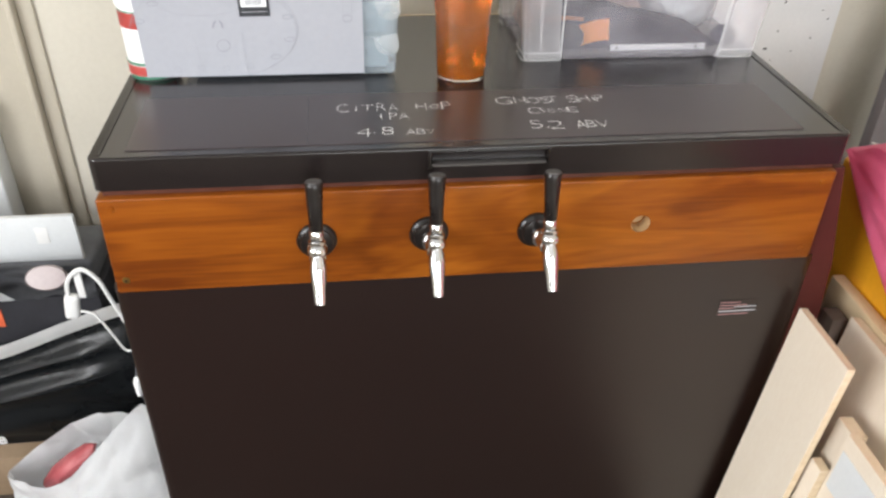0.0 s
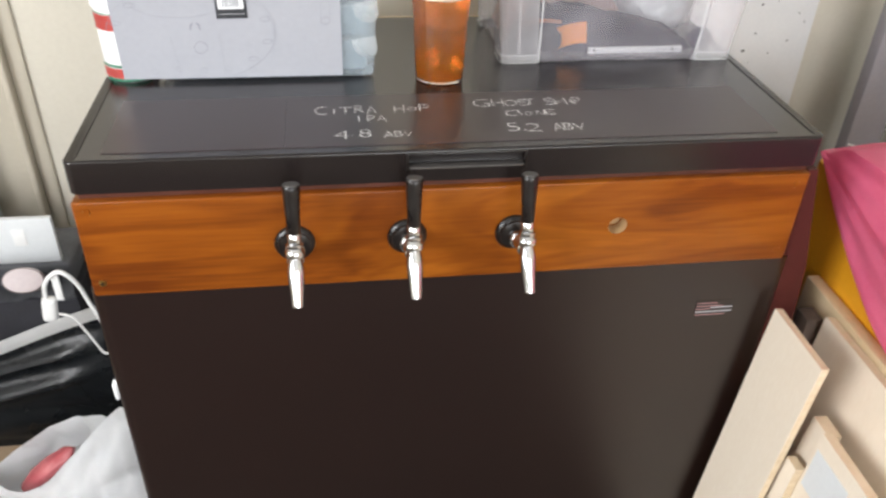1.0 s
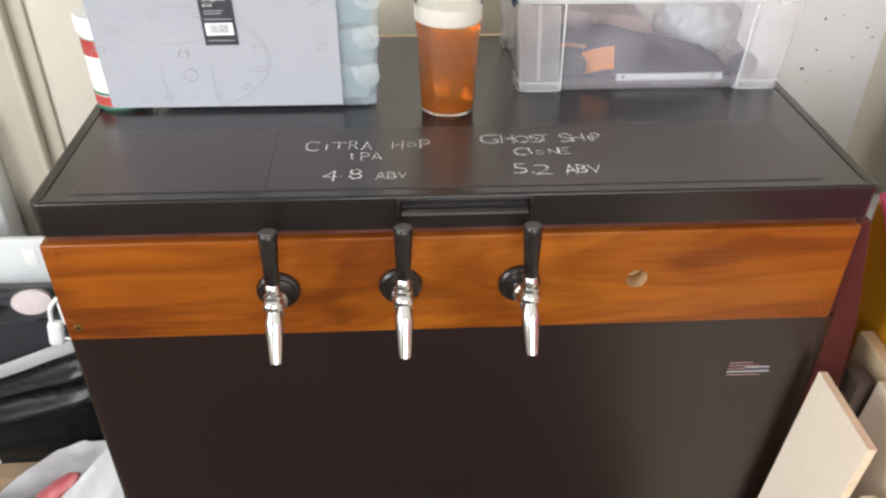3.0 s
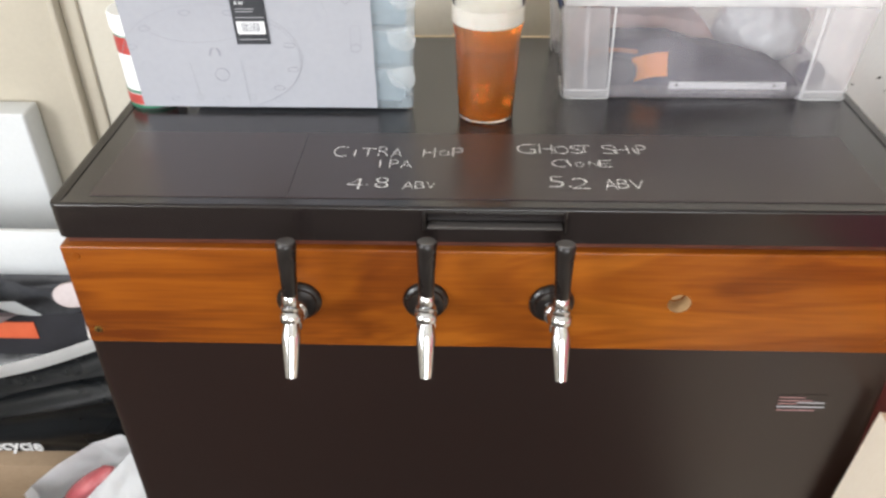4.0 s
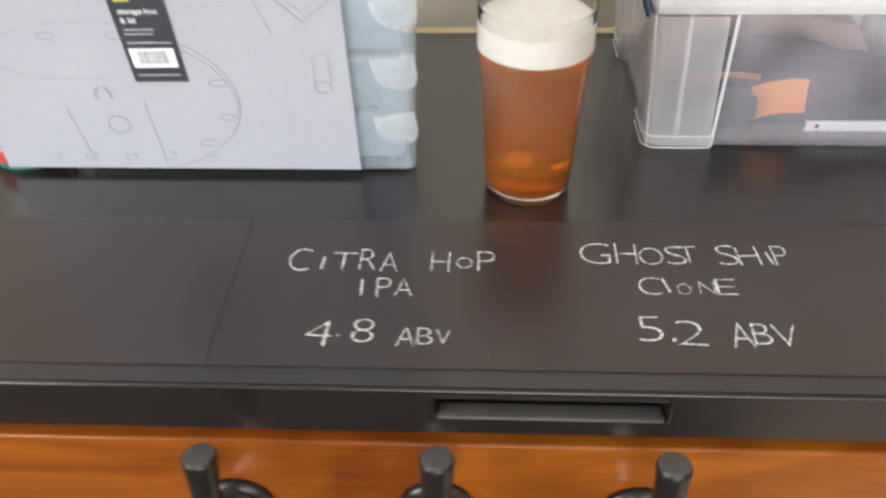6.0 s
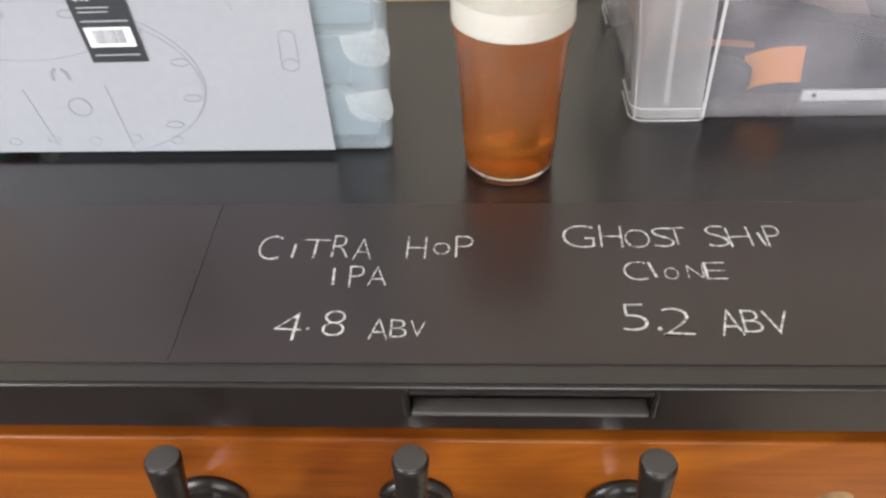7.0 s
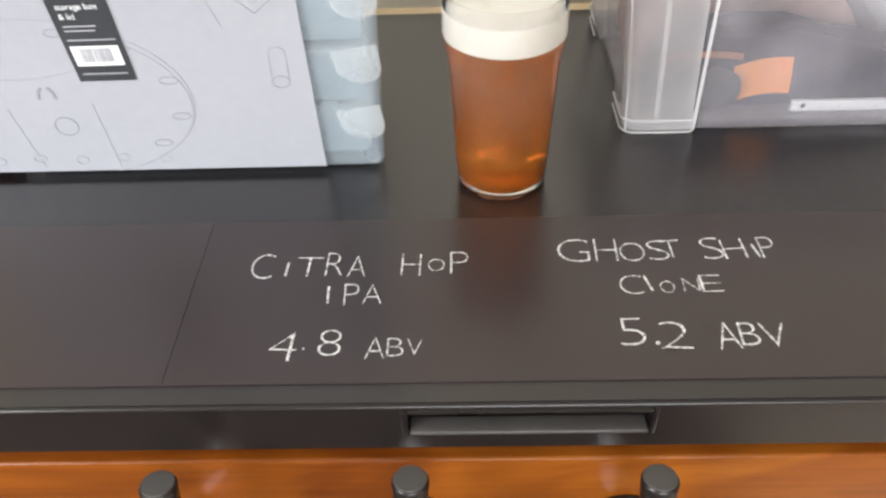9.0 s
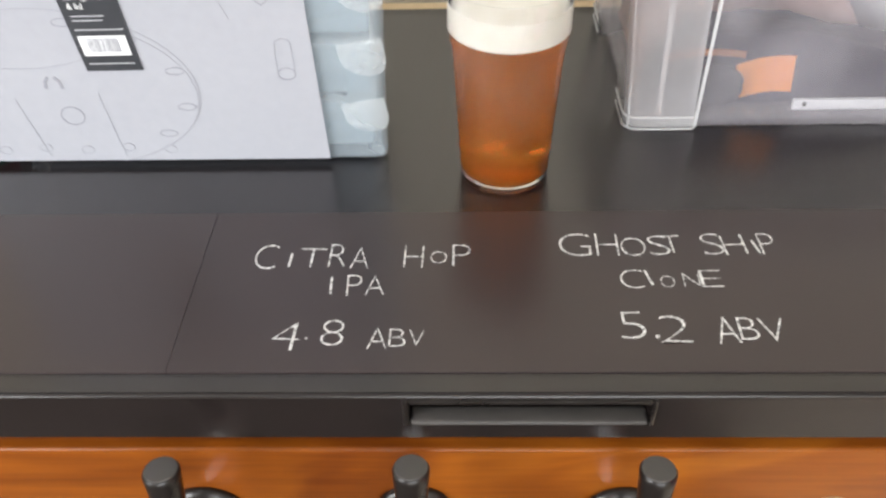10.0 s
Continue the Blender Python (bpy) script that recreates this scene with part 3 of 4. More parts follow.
# ---- beer taps ----
def make_tap():
    """A tap with its flange on the plane y = 0 and its shank at the origin."""
    tap = thing("beer_tap", (0, 0, 0), "chrome beer tap with black handle on the board", "beer tap", "beer taps on the board")
    part("flange", lathe([(0, 0), (0.0262, 0), (0.0265, 0.002), (0.0252, 0.0050), (0.0215, 0.0070), (0.0205, 0.0100), (0.0150, 0.0125), (0, 0.0125)], 40, None, along((0, 0, 0), (0, -1, 0))), "black_plastic", tap, "black round flange")
    shank = part("shank", lathe([(0, 0.008), (0.0108, 0.008), (0.0108, 0.020), (0.0130, 0.0205), (0.0130, 0.027), (0.0108, 0.0275), (0.0095, 0.040), (0.0105, 0.052), (0, 0.056)], 32, None, along((0, 0, 0), (0, -1, 0.10))), "chrome", tap)
    # valve body, ferrule, spout and handle
    top, low = (0, -0.0475, 0.0455), (0, -0.0575, 0.010)
    part("valve_body", lathe([(0, -0.006), (0.0075, -0.006), (0.0085, -0.001), (0.0088, 0.004), (0.0118, 0.0065), (0.0124, 0.010), (0.0124, 0.0135), (0.0105, 0.0160), (0.0094, 0.0178), (0.0108, 0.0195), (0.0108, 0.0225), (0.0088, 0.0240), (0, 0.0242)], 32, None, along(low, top)), "chrome", tap)
    part("ferrule", lathe([(0, 0.0244), (0.0080, 0.0244), (0.0086, 0.0255), (0.0086, 0.0350), (0.0080, 0.0362), (0, 0.0362)], 32, None, along(low, top)), "chrome", tap, "straight chrome ferrule")
    part("spout", lathe([(0, -0.002), (0.0070, -0.002), (0.0086, 0.004), (0.0104, 0.014), (0.0108, 0.020), (0.0098, 0.034), (0.0074, 0.0640), (0.0064, 0.0640), (0.0058, 0.044), (0, 0.044)], 32, None, along((0, -0.0560, 0.0165), (0, -0.0885, -0.0385))), "chrome", tap, "tapered chrome spout")
    foot, tip = Vector((0, -0.0480, 0.0447)), Vector((0, -0.0365, 0.1075))
    handle = part("handle", lathe([(0, 0), (0.0076, 0), (0.0084, 0.002), (0.0094, 0.030), (0.0110, 0.058), (0.0112, 0.0625), (0.0104, 0.0638), (0, 0.0638)], 36, None, along(foot, tip)), "black_plastic", tap, "black tapered handle")
    # added disc whose paler grey stands in for sheen on the handle top
    part("handle_top_sheen", lathe([(0, 0.0639), (0.0100, 0.0639), (0.0098, 0.0650), (0, 0.0656)], 36, None, along(foot, tip)), "sheen_grey", handle, "grey disc on the handle top, ceiling sheen in its colour")
    return tap


first = make_tap()
first.location, first.rotation_euler = (TAPS[0][0], -0.0002, TAPS[0][1]), (0, radians(TAPS[0][3]), radians(TAPS[0][2]))
for tx, tz, turn, lean in TAPS[1:]:
    copy_thing(first, pose(tx, -0.0002, tz, 0, lean, turn))

# ---- pint of beer ----
GX, GY = -0.0068, 0.2280
pint = thing("pint_glass", (GX, GY, LID), "full pint glass of amber ale with white foam on the lid", "glass")
G = Matrix.Translation((GX, GY, LID + 0.0004))
outer = [(0, 0.0), (0.0325, 0.0), (0.0345, 0.0015), (0.0352, 0.005), (0.0356, 0.012), (0.0376, 0.055), (0.0398, 0.100), (0.0412, 0.114), (0.0428, 0.122), (0.0441, 0.130), (0.0438, 0.137), (0.0436, 0.160), (0.0433, 0.1615)]
inner = [(0.0424, 0.1612), (0.0424, 0.137), (0.0426, 0.130), (0.0414, 0.122), (0.0397, 0.114), (0.0383, 0.100), (0.0361, 0.055), (0.0340, 0.014), (0.0310, 0.0075), (0, 0.0070)]
part("glass", lathe(outer + inner, 64, None, G), "glass", pint, "clear nonic glass")
e = -0.0003
beer = [(0, 0.0070 + e), (0.0310 - e, 0.0075 + e), (0.0340 - e, 0.014), (0.0361 - e, 0.055), (0.0383 - e, 0.100), (0.0397 - e, 0.114), (0.0414 - e, 0.122), (0.0424 - e, 0.1285), (0, 0.1285)]
part("beer", lathe(beer, 64, None, G), "beer", pint, "cloudy amber beer")
head = [(0, 0.1287), (0.0424 - e, 0.1287), (0.0426 - e, 0.130), (0.0424 - e, 0.137), (0.0424 - e, 0.1490), (0.036, 0.1510), (0.02, 0.1520), (0, 0.1524)]
part("foam", lathe(head, 64, None, G), "foam", pint, "thick white foam")
film = [(0.0362, 0.018), (0.0379, 0.055), (0.0401, 0.100), (0.0415, 0.114), (0.0431, 0.122), (0.0443, 0.1290)]
part("pale_film", lathe(film, 64, None, G), "pale_film", pint, "thin dull pale film, denser towards the top")

# ---- boxed storage set with a printed paper sleeve ----
pack = thing("packaged_storage_box", (-0.26, 0.33, LID), "packaged frosted storage boxes in a pale printed paper sleeve", "storage box")
BY = 0.2415
SHEAR = Matrix.Translation((0, 0, LID)) @ Matrix(((1, 0, 0, 0), (0, 1, -0.10, 0), (0, 0, 1, 0), (0, 0, 0, 1))) @ Matrix.Translation((0, 0, -LID))


def tapered(bm):
    """The boxes lie on their side: they narrow away from the sleeve, widen upwards and lean over a little."""
    for v in bm.verts:
        k = (1 - 0.95 * max(0.0, v.co.y - BY)) * (1 + 0.30 * (v.co.z - LID))
        v.co = SHEAR @ Vector((-0.2545 + (v.co.x + 0.2545) * k, v.co.y, v.co.z))
    return bm


part("outer_box", tapered(box(-0.408, -0.101, BY, 0.44, LID, LID + 0.262, 0.008, 4)), "box_blue", pack, "frosted bluish plastic box")
for k in range(5):
    z = LID + 0.008 + k * 0.0535
    part("nested_box", tapered(box(-0.398, -0.1105, BY + 0.010, 0.43, z, z + 0.047, 0.006, 2)), "nest", pack)
    part("nested_rim", tapered(box(-0.400, -0.1085, BY + 0.007, 0.432, z + 0.0475, z + 0.0515, 0.0015, 2)), "tab", pack)


def tongue(z):
    def f(u, v):
        w = 0.0170 * math.sqrt(max(0.0, 1 - max(0.0, (v - 0.35) / 0.65) ** 2.2))
        return SHEAR @ Vector((-0.1185 + 0.006 * v + 0.30 * (z - LID) * 0.13 + w * (2 * u - 1), BY - 0.0012 - 0.0022 * math.sin(math.pi * v), z + 0.030 - 0.029 * v + 0.006 * (u - 0.2) * (1 - v)))
    return f


for k in range(4):
    part("tab", sheet(tongue(LID + 0.031 + k * 0.0537), 10, 12, 0.0007), "tab", pack, "white frosted clip tab")
bm = box(-0.457, -0.1485, BY - 0.0042, BY - 0.0032, LID + 0.0065, LID + 0.262)
bm.transform(SHEAR)
sleeve = part("paper_sleeve", bm, "paper", pack, "pale paper sleeve with line drawings")
PY = BY - 0.0046


def at_paper(u, v):
    """A place on the sleeve: u metres from its corner, v metres up."""
    return SHEAR @ Vector((-0.457 + u, PY, LID + 0.0065 + v))


def drawn(u, v):
    """The drawing leans a little and is taller than wide."""
    return at_paper(u + 0.08 * v - 0.003, 1.17 * v)


def stroke(points, w=0.0006, ink="ink"):
    """A thin printed line."""
    bm = bmesh.new()
    w *= 0.75
    pts = [drawn(*p) for p in points]
    for a, b in zip(pts, pts[1:]):
        d = (b - a).normalized()
        s = Vector((-d.z, 0, d.x)) * w / 2
        a2, b2 = a - d * w * 0.3, b + d * w * 0.3
        y = Vector((0, 0.0003, 0))
        v = [bm.verts.new(p) for p in (a2 - s, b2 - s, b2 + s, a2 + s, a2 - s + y, b2 - s + y, b2 + s + y, a2 + s + y)]
        bm.faces.new(v[:4])
        bm.faces.new(v[4:][::-1])
        for i in range(4):
            bm.faces.new((v[i], v[(i + 1) % 4], v[4 + (i + 1) % 4], v[4 + i]))
    part("printed_line", bm, ink, sleeve, smooth=False)


def arc(cu, cv, ru, rv, a0=0, a1=360, n=40):
    return [(cu + ru * math.cos(radians(a0 + (a1 - a0) * i / n)), cv + rv * math.sin(radians(a0 + (a1 - a0) * i / n))) for i in range(n + 1)]


stroke(arc(0.102, 0.058, 0.114, 0.063, -62, 205), 0.0008)
stroke(arc(0.104, 0.056, 0.110, 0.060, -70, 60), 0.0006)
stroke(arc(0.086, 0.096, 0.062, 0.018, 170, 350), 0.0006)
for a in (-38, -12, 18, 48, 75, 105, 140, 165):
    c, s = math.cos(radians(a)), math.sin(radians(a))
    stroke(arc(0.102 + 0.104 * c, 0.058 + 0.055 * s, 0.007, 0.0028, 0, 360, 14), 0.0008, "ink_dark")
stroke(arc(0.112, 0.040, 0.009, 0.0075, 0, 360, 20), 0.0010, "ink_dark")
for d in (-0.0055, 0.0055):
    stroke([(0.106 + d * 0.5, 0.071), (0.106 + d, 0.068), (0.106 + d * 1.15, 0.063)], 0.0030, "ink_dark")
for k in range(5):
    stroke(arc(0.046 + 0.034 * k, 0.010 + 0.002 * (k % 2), 0.005, 0.0035, 0, 360, 14), 0.0006)
stroke([(0.072, 0.055), (0.082, 0.004)], 0.0003)
stroke([(0.138, 0.058), (0.144, 0.004)], 0.0003)
stroke(arc(0.284, 0.072, 0.0065, 0.0045, 0, 360, 18), 0.0009, "ink_dark")
stroke([(0.2775, 0.072), (0.2770, 0.094)], 0.0007)
stroke([(0.2905, 0.072), (0.2890, 0.094)], 0.0007)
stroke(arc(0.283, 0.094, 0.006, 0.0035, 0, 180, 10), 0.0007)
stroke([(0.222, 0.160), (0.272, 0.121), (0.312, 0.150)], 0.0009, "ink_dark")
stroke([(0.228, 0.163), (0.272, 0.127), (0.308, 0.155)], 0.0006)
stroke([(0.206, 0.150), (0.236, 0.138), (0.248, 0.112)], 0.0005)
for k in range(9):
    u = 0.020 + 0.031 * k
    stroke(arc(u, 0.205 + 0.012 * math.sin(k * 1.7), 0.011, 0.015 + 0.004 * math.cos(k), 0, 360, 20), 0.0006)

# tilted charcoal swing label on the sleeve
LABEL = SHEAR @ Matrix.Translation((-0.2967, PY, LID + 0.0960)) @ Matrix.Rotation(radians(-0.6), 4, "Y") @ Matrix.Diagonal((0.93, 1, 1, 1))


def on_label(bm):
    bm.transform(LABEL)
    return bm


tag = part("swing_label", on_label(box(-0.0225, 0.0225, -0.0008, 0.0, 0.0, 0.128)), "label_black", sleeve, "charcoal label with white print and barcode")
part("barcode_panel", on_label(box(-0.0185, 0.0185, -0.0012, -0.0008, 0.0135, 0.0300)), "print_white", tag)
bars = random.Random(9)
u = -0.0125
while u < 0.0115:
    w = bars.choice((0.0004, 0.0007, 0.0010))
    part("barcode_bar", on_label(box(u, u + w, -0.0014, -0.0012, 0.0165, 0.0282)), "ink_dark", tag, smooth=False)
    u += w + bars.choice((0.0005, 0.0009))
for v, u0, u1 in ((0.0060, -0.018, 0.018), (0.0345, -0.018, 0.019), (0.0420, -0.017, 0.006), (0.0455, -0.017, 0.008)):
    part("print_bar", on_label(box(u0, u1, -0.0011, -0.0008, v, v + 0.0009)), "print_grey", tag, smooth=False)
part("print_bar", on_label(box(-0.017, -0.005, -0.0011, -0.0008, 0.0690, 0.0706)), "print_lime", tag, smooth=False)
part("brand_bar", on_label(box(-0.018, 0.006, -0.0011, -0.0008, 0.0775, 0.0840)), "print_white", tag, smooth=False)
for row, text in ((0.0590, "storage box"), (0.0515, "& lid")):
    lettering("label_words", text, 0.0066, LABEL @ pose(-0.017, -0.0009, row, 90, 0, 0), "print_white", tag, 0.0, 0.0001)

# ---- white tub with a red and green label ----
TUB = Matrix.Translation((-0.4535, 0.2755, LID + 0.0002))
tub = thing("plastic_tub", (-0.4535, 0.2755, LID), "white plastic tub with a red and green label", "tub")
part("tub_body", lathe([(0, 0), (0.0335, 0), (0.0350, 0.002), (0.0358, 0.055), (0.0365, 0.100), (0.0340, 0.104), (0.0340, 0.108), (0, 0.108)], 40, None, TUB), "white_plastic", tub)
part("tub_lid", lathe([(0, 0.104), (0.0385, 0.104), (0.0392, 0.106), (0.0392, 0.124), (0.0375, 0.1265), (0, 0.1265)], 40, None, TUB), "white_plastic", tub, "white screw lid")


def band(z0, z1, a0, a1, material):
    bm = bmesh.new()
    n = 20
    rows = []
    for z in (z0, z1):
        r = 0.0352 + 0.0013 * z / 0.1 + 0.0004
        rows.append([bm.verts.new(TUB @ Vector((r * math.cos(radians(a0 + (a1 - a0) * i / n)), r * math.sin(radians(a0 + (a1 - a0) * i / n)), z))) for i in range(n + 1)])
    fs = [bm.faces.new((rows[0][i], rows[0][i + 1], rows[1][i + 1], rows[1][i])) for i in range(n)]
    bmesh.ops.solidify(bm, geom=fs, thickness=0.0003)
    part("label_band", bm, material, tub)


band(0.006, 0.020, 178, 330, "red")
band(0.001, 0.0055, 215, 330, "green")
band(0.0215, 0.0255, 185, 330, "green")
band(0.075, 0.097, 200, 330, "red")
band(0.0975, 0.0995, 160, 330, "green")

# ---- clear storage box with odds and ends ----
crate = thing("clear_storage_box", (0.288, 0.40, LID), "clear plastic storage box holding cloth, strap and tools", "storage box")
CX0, CX1, CY0, CY1, CT = 0.1045, 0.470, 0.2890, 0.490, 0.128


def flare(x, y, z):
    """The box widens a little towards its rim."""
    k = 1 + 0.045 * z / CT
    return Vector((0.289 + (x - 0.289) * k, 0.394 + (y - 0.394) * k, LID + z))


def panel(x0, x1, y0, y1, z0, z1, t, bevel=0.0):
    bm = box(x0, x1, y0, y1, z0, z1, bevel)
    for v in bm.verts:
        v.co = flare(*v.co)
    return bm


part("base", panel(CX0, CX1, CY0, CY1, 0.006, 0.009, 0), "box_clear", crate)
part("front_wall", panel(CX0 + 0.049, CX1 - 0.049, CY0 - 0.002, CY0, 0.0006, CT, 0), "box_clear", crate)
part("back_wall", panel(CX0 + 0.056, CX1 - 0.052, CY1 - 0.006, CY1 - 0.004, 0.004, CT, 0), "box_clear", crate)
part("side_wall", panel(CX0 + 0.004, CX0 + 0.006, CY0 + 0.045, CY1 - 0.045, 0.004, CT, 0), "box_clear", crate)
part("side_wall", panel(CX1 - 0.006, CX1 - 0.004, CY0 + 0.045, CY1 - 0.045, 0.004, CT, 0), "box_clear", crate)


def column(cx, cy, sx, sy):
    """A rounded hollow corner column that stands proud of the walls, with a thick foot."""
    w, d, r = 0.058, 0.046, 0.012
    outline = [(0, d)] + [(0, r * 1.0)] + [(r - r * math.cos(radians(a)), r - r * math.sin(radians(a))) for a in (15, 30, 45, 60, 75)] + [(r, 0), (w, 0), (w + 0.002, 0.007)]
    bm = bmesh.new()
    rows = []
    for z, inset in ((0.0, 0.004), (0.003, 0.001), (0.012, 0.0), (CT, -0.003)):
        rows.append([bm.verts.new(flare(cx + sx * (u - 0.006 + inset), cy + sy * (v - 0.007 + inset), z)) for u, v in outline])
    fs = []
    for a, b in zip(rows, rows[1:]):
        for i in range(len(outline) - 1):
            fs.append(bm.faces.new((a[i], a[i + 1], b[i + 1], b[i])))
    fs.append(bm.faces.new(rows[0]))
    bmesh.ops.solidify(bm, geom=fs, thickness=0.0016)
    col = part("corner_column", bm, "box_column", crate, "rounded clear corner column")
    bm = bmesh.new()
    rows = []
    for z in (0.0005, 0.0135):
        rows.append([bm.verts.new(flare(cx + sx * (u - 0.0068), cy + sy * (v - 0.0078), z)) for u, v in outline])
    fs = [bm.faces.new((rows[0][i], rows[0][i + 1], rows[1][i + 1], rows[1][i])) for i in range(len(outline) - 1)]
    bmesh.ops.solidify(bm, geom=fs, thickness=0.0010)
    part("foot_edge", bm, "box_foot", col)
    for z in (0.0015, 0.0135):
        part("foot_line", tube([flare(cx + sx * (u - 0.0070), cy + sy * (v - 0.0080), z) for u, v in outline], 0.0009, 6, None, 2), "box_rim", col)
    part("corner_line", tube([flare(cx + sx * (u - 0.0064), cy + sy * (v - 0.0074), z) for u, v, z in ((0.0035, 0.0035, 0.002), (0.0035, 0.0035, CT / 2), (0.001, 0.001, CT))], 0.0010, 6, None, 4), "box_rim", col)
    part("inner_line", tube([flare(cx + sx * 0.024, cy + sy * 0.002, z) for z in (0.014, CT / 2, CT)], 0.0024, 6, None, 4), "box_column", col)
    end = flare(cx + sx * (w - 0.004), cy - sy * 0.006, 0.004), flare(cx + sx * (w - 0.002), cy - sy * 0.008, CT)
    part("rib", tube([end[0], (end[0] + end[1]) / 2, end[1]], 0.0015, 8, None, 4), "box_rim", col)


for cx, sx in ((CX0, 1), (CX1, -1)):
    for cy, sy in ((CY0, 1), (CY1, -1)):
        column(cx, cy, sx, sy)
rim = bmesh.new()
for a in ((CX0 - 0.014, CX1 + 0.014, CY0 - 0.012, CY0 + 0.004), (CX0 - 0.014, CX1 + 0.014, CY1 - 0.004, CY1 + 0.012), (CX0 - 0.014, CX0 + 0.004, CY0 + 0.004, CY1 - 0.004), (CX1 - 0.004, CX1 + 0.014, CY0 + 0.004, CY1 - 0.004)):
    box(*a, LID + CT - 0.001, LID + CT + 0.016, 0.003, 2, rim)
part("rim", rim, "box_rim", crate, "thick frosted rim")
part("box_lid", box(CX0 - 0.017, CX1 + 0.017, CY0 - 0.015, CY1 + 0.015, LID + CT + 0.0165, LID + CT + 0.028, 0.004), "box_rim", crate)
clip = tube([(CX0 - 0.020, 0.30, LID + CT + 0.030), (CX0 - 0.0215, 0.296, LID + CT + 0.012), (CX0 - 0.016, 0.288, LID + CT - 0.006)], 0.0035, 10)
part("clip", clip, "clip_blue", crate, "dark blue clip")

def mound(x0, x1, y0, y1, height, seed):
    """Folded cloth: a rounded heap with soft creases over a rectangle of the box's floor."""
    def f(u, v):
        edge = min(1.0, 7 * min(u, 1 - u)) ** 0.5 * min(1.0, 6 * min(v, 1 - v)) ** 0.5
        x, y = x0 + (x1 - x0) * u, y0 + (y1 - y0) * v
        z = height(u) * edge * (1 + 0.10 * noise.noise(Vector((u * 4, v * 3, seed)))) + 0.003 * noise.noise(Vector((u * 14, v * 9, seed)))
        return Vector((x, y, LID + 0.0095 + max(0.0, z)))
    return sheet(f, 60, 40, 0.003)


tagged(part("folded_cloth", mound(0.122, 0.420, 0.308, 0.362, lambda u: 0.062 - 0.042 * max(0.0, u - 0.40) / 0.60, 3.1), "dark_cloth"), "dark navy cloth folded in the clear box", "cloth")
tagged(part("mauve_cloth", mound(0.120, 0.330, 0.366, 0.478, lambda u: 0.078 - 0.02 * u, 7.3), "purple_cloth"), "faded mauve cloth in the clear box", "cloth")
tagged(part("black_pouch", lump((0.173, 0.3010, LID + 0.030), (0.025, 0.0085, 0.021), 2.2, 0.10, 1.5), "black_cloth"), "rounded black pouch in the clear box", "pouch")
tagged(part("grey_plastic_bag", lump((0.392, 0.420, LID + 0.055), (0.064, 0.050, 0.060), 5.9, 0.13, 1.8, 5), "grey_film"), "crumpled clear grey plastic bag in the storage box", "plastic bag")
tagged(part("dark_tool", lump((0.437, 0.322, LID + 0.022), (0.020, 0.020, 0.017), 8.2, 0.15, 1.6), "dark_cloth"), "small dark grey tool in the clear box", "tool")


def tag_face(u, v):
    return Vector((0.194 + 0.044 * u - 0.004 * v, 0.2985 + 0.008 * (1 - u) + 0.003 * math.sin(3 * u), LID + 0.014 + 0.011 * u + 0.034 * v + 0.002 * math.sin(2.5 * u)))


tagged(part("orange_strap", sheet(tag_face, 10, 6, 0.0015), "orange"), "bright orange fabric strap end in the clear box", "strap")
tagged(part("strap_loop", sheet(lambda u, v: Vector((0.128 + 0.068 * u, 0.3035 + 0.004 * u, LID + 0.0535 + 0.004 * math.sin(3.1 * u) + 0.006 * v)), 16, 3, 0.0012), "dull_strap"), "dull orange strap loop in the clear box", "strap")
strip = thing("white_strip", (0.32, 0.305, LID + 0.012), "white plastic strip with two screw holes", "strip")
bm = box(0.2435, 0.400, 0.2985, 0.3025, LID + 0.0075, LID + 0.0180, 0.001)
part("bar", bm, "strip", strip)
for x in (0.253, 0.384):
    part("screw_hole", rod((x, 0.2980, LID + 0.0135), (x, 0.2995, LID + 0.0135), 0.0022, segs=12), "black_plastic", strip)

# ---- speckled board against the wall ----
board = thing("speckled_board", (0.6, 0.77, 0), "white board with black specks behind the freezer", "board")
bm = box(0.30, 0.932, 0.774, 0.797, 0.0, 1.45, 0.003)
part("panel", bm, "speckle", board)
specks = random.Random(12)
for k in range(60):
    x, z, r = specks.uniform(0.52, 0.925), specks.uniform(0.60, 1.32), specks.choice((0.0016, 0.002, 0.0026, 0.0035))
    bm = bmesh.new()
    bmesh.ops.create_icosphere(bm, subdivisions=1, radius=1)
    bm.transform(Matrix.Translation((x, 0.7738, z)) @ Matrix.Diagonal((r * specks.uniform(0.8, 1.5), 0.0006, r * specks.uniform(0.8, 1.5), 1)))
    part("speck", bm, "speck", board)

# ---- timber and bags beside the freezer ----
rack = thing("timber_rack", (0.62, -0.2, 0), "pale pine rail frame holding boards beside the freezer", "rack")
part("rail", box(0.600, 0.622, -0.95, 0.086, 0.660, 0.756, 0.003), "pine", rack)
part("post", box(0.600, 0.640, 0.044, 0.086, 0.0, 0.659, 0.003), "pine", rack)
part("post", box(0.600, 0.640, -0.95, -0.90, 0.0, 0.659, 0.003), "pine", rack)
part("lower_rail", box(0.600, 0.622, -0.899, 0.043, 0.20, 0.28, 0.003), "pine", rack)
tagged(part("yellow_crate", rounded_plan(0.626, 0.95, -0.60, 0.192, 0.0, 0.918, 0.01, 0.004), "yellow"), "tall yellow plastic crate behind the pine rail", "crate")


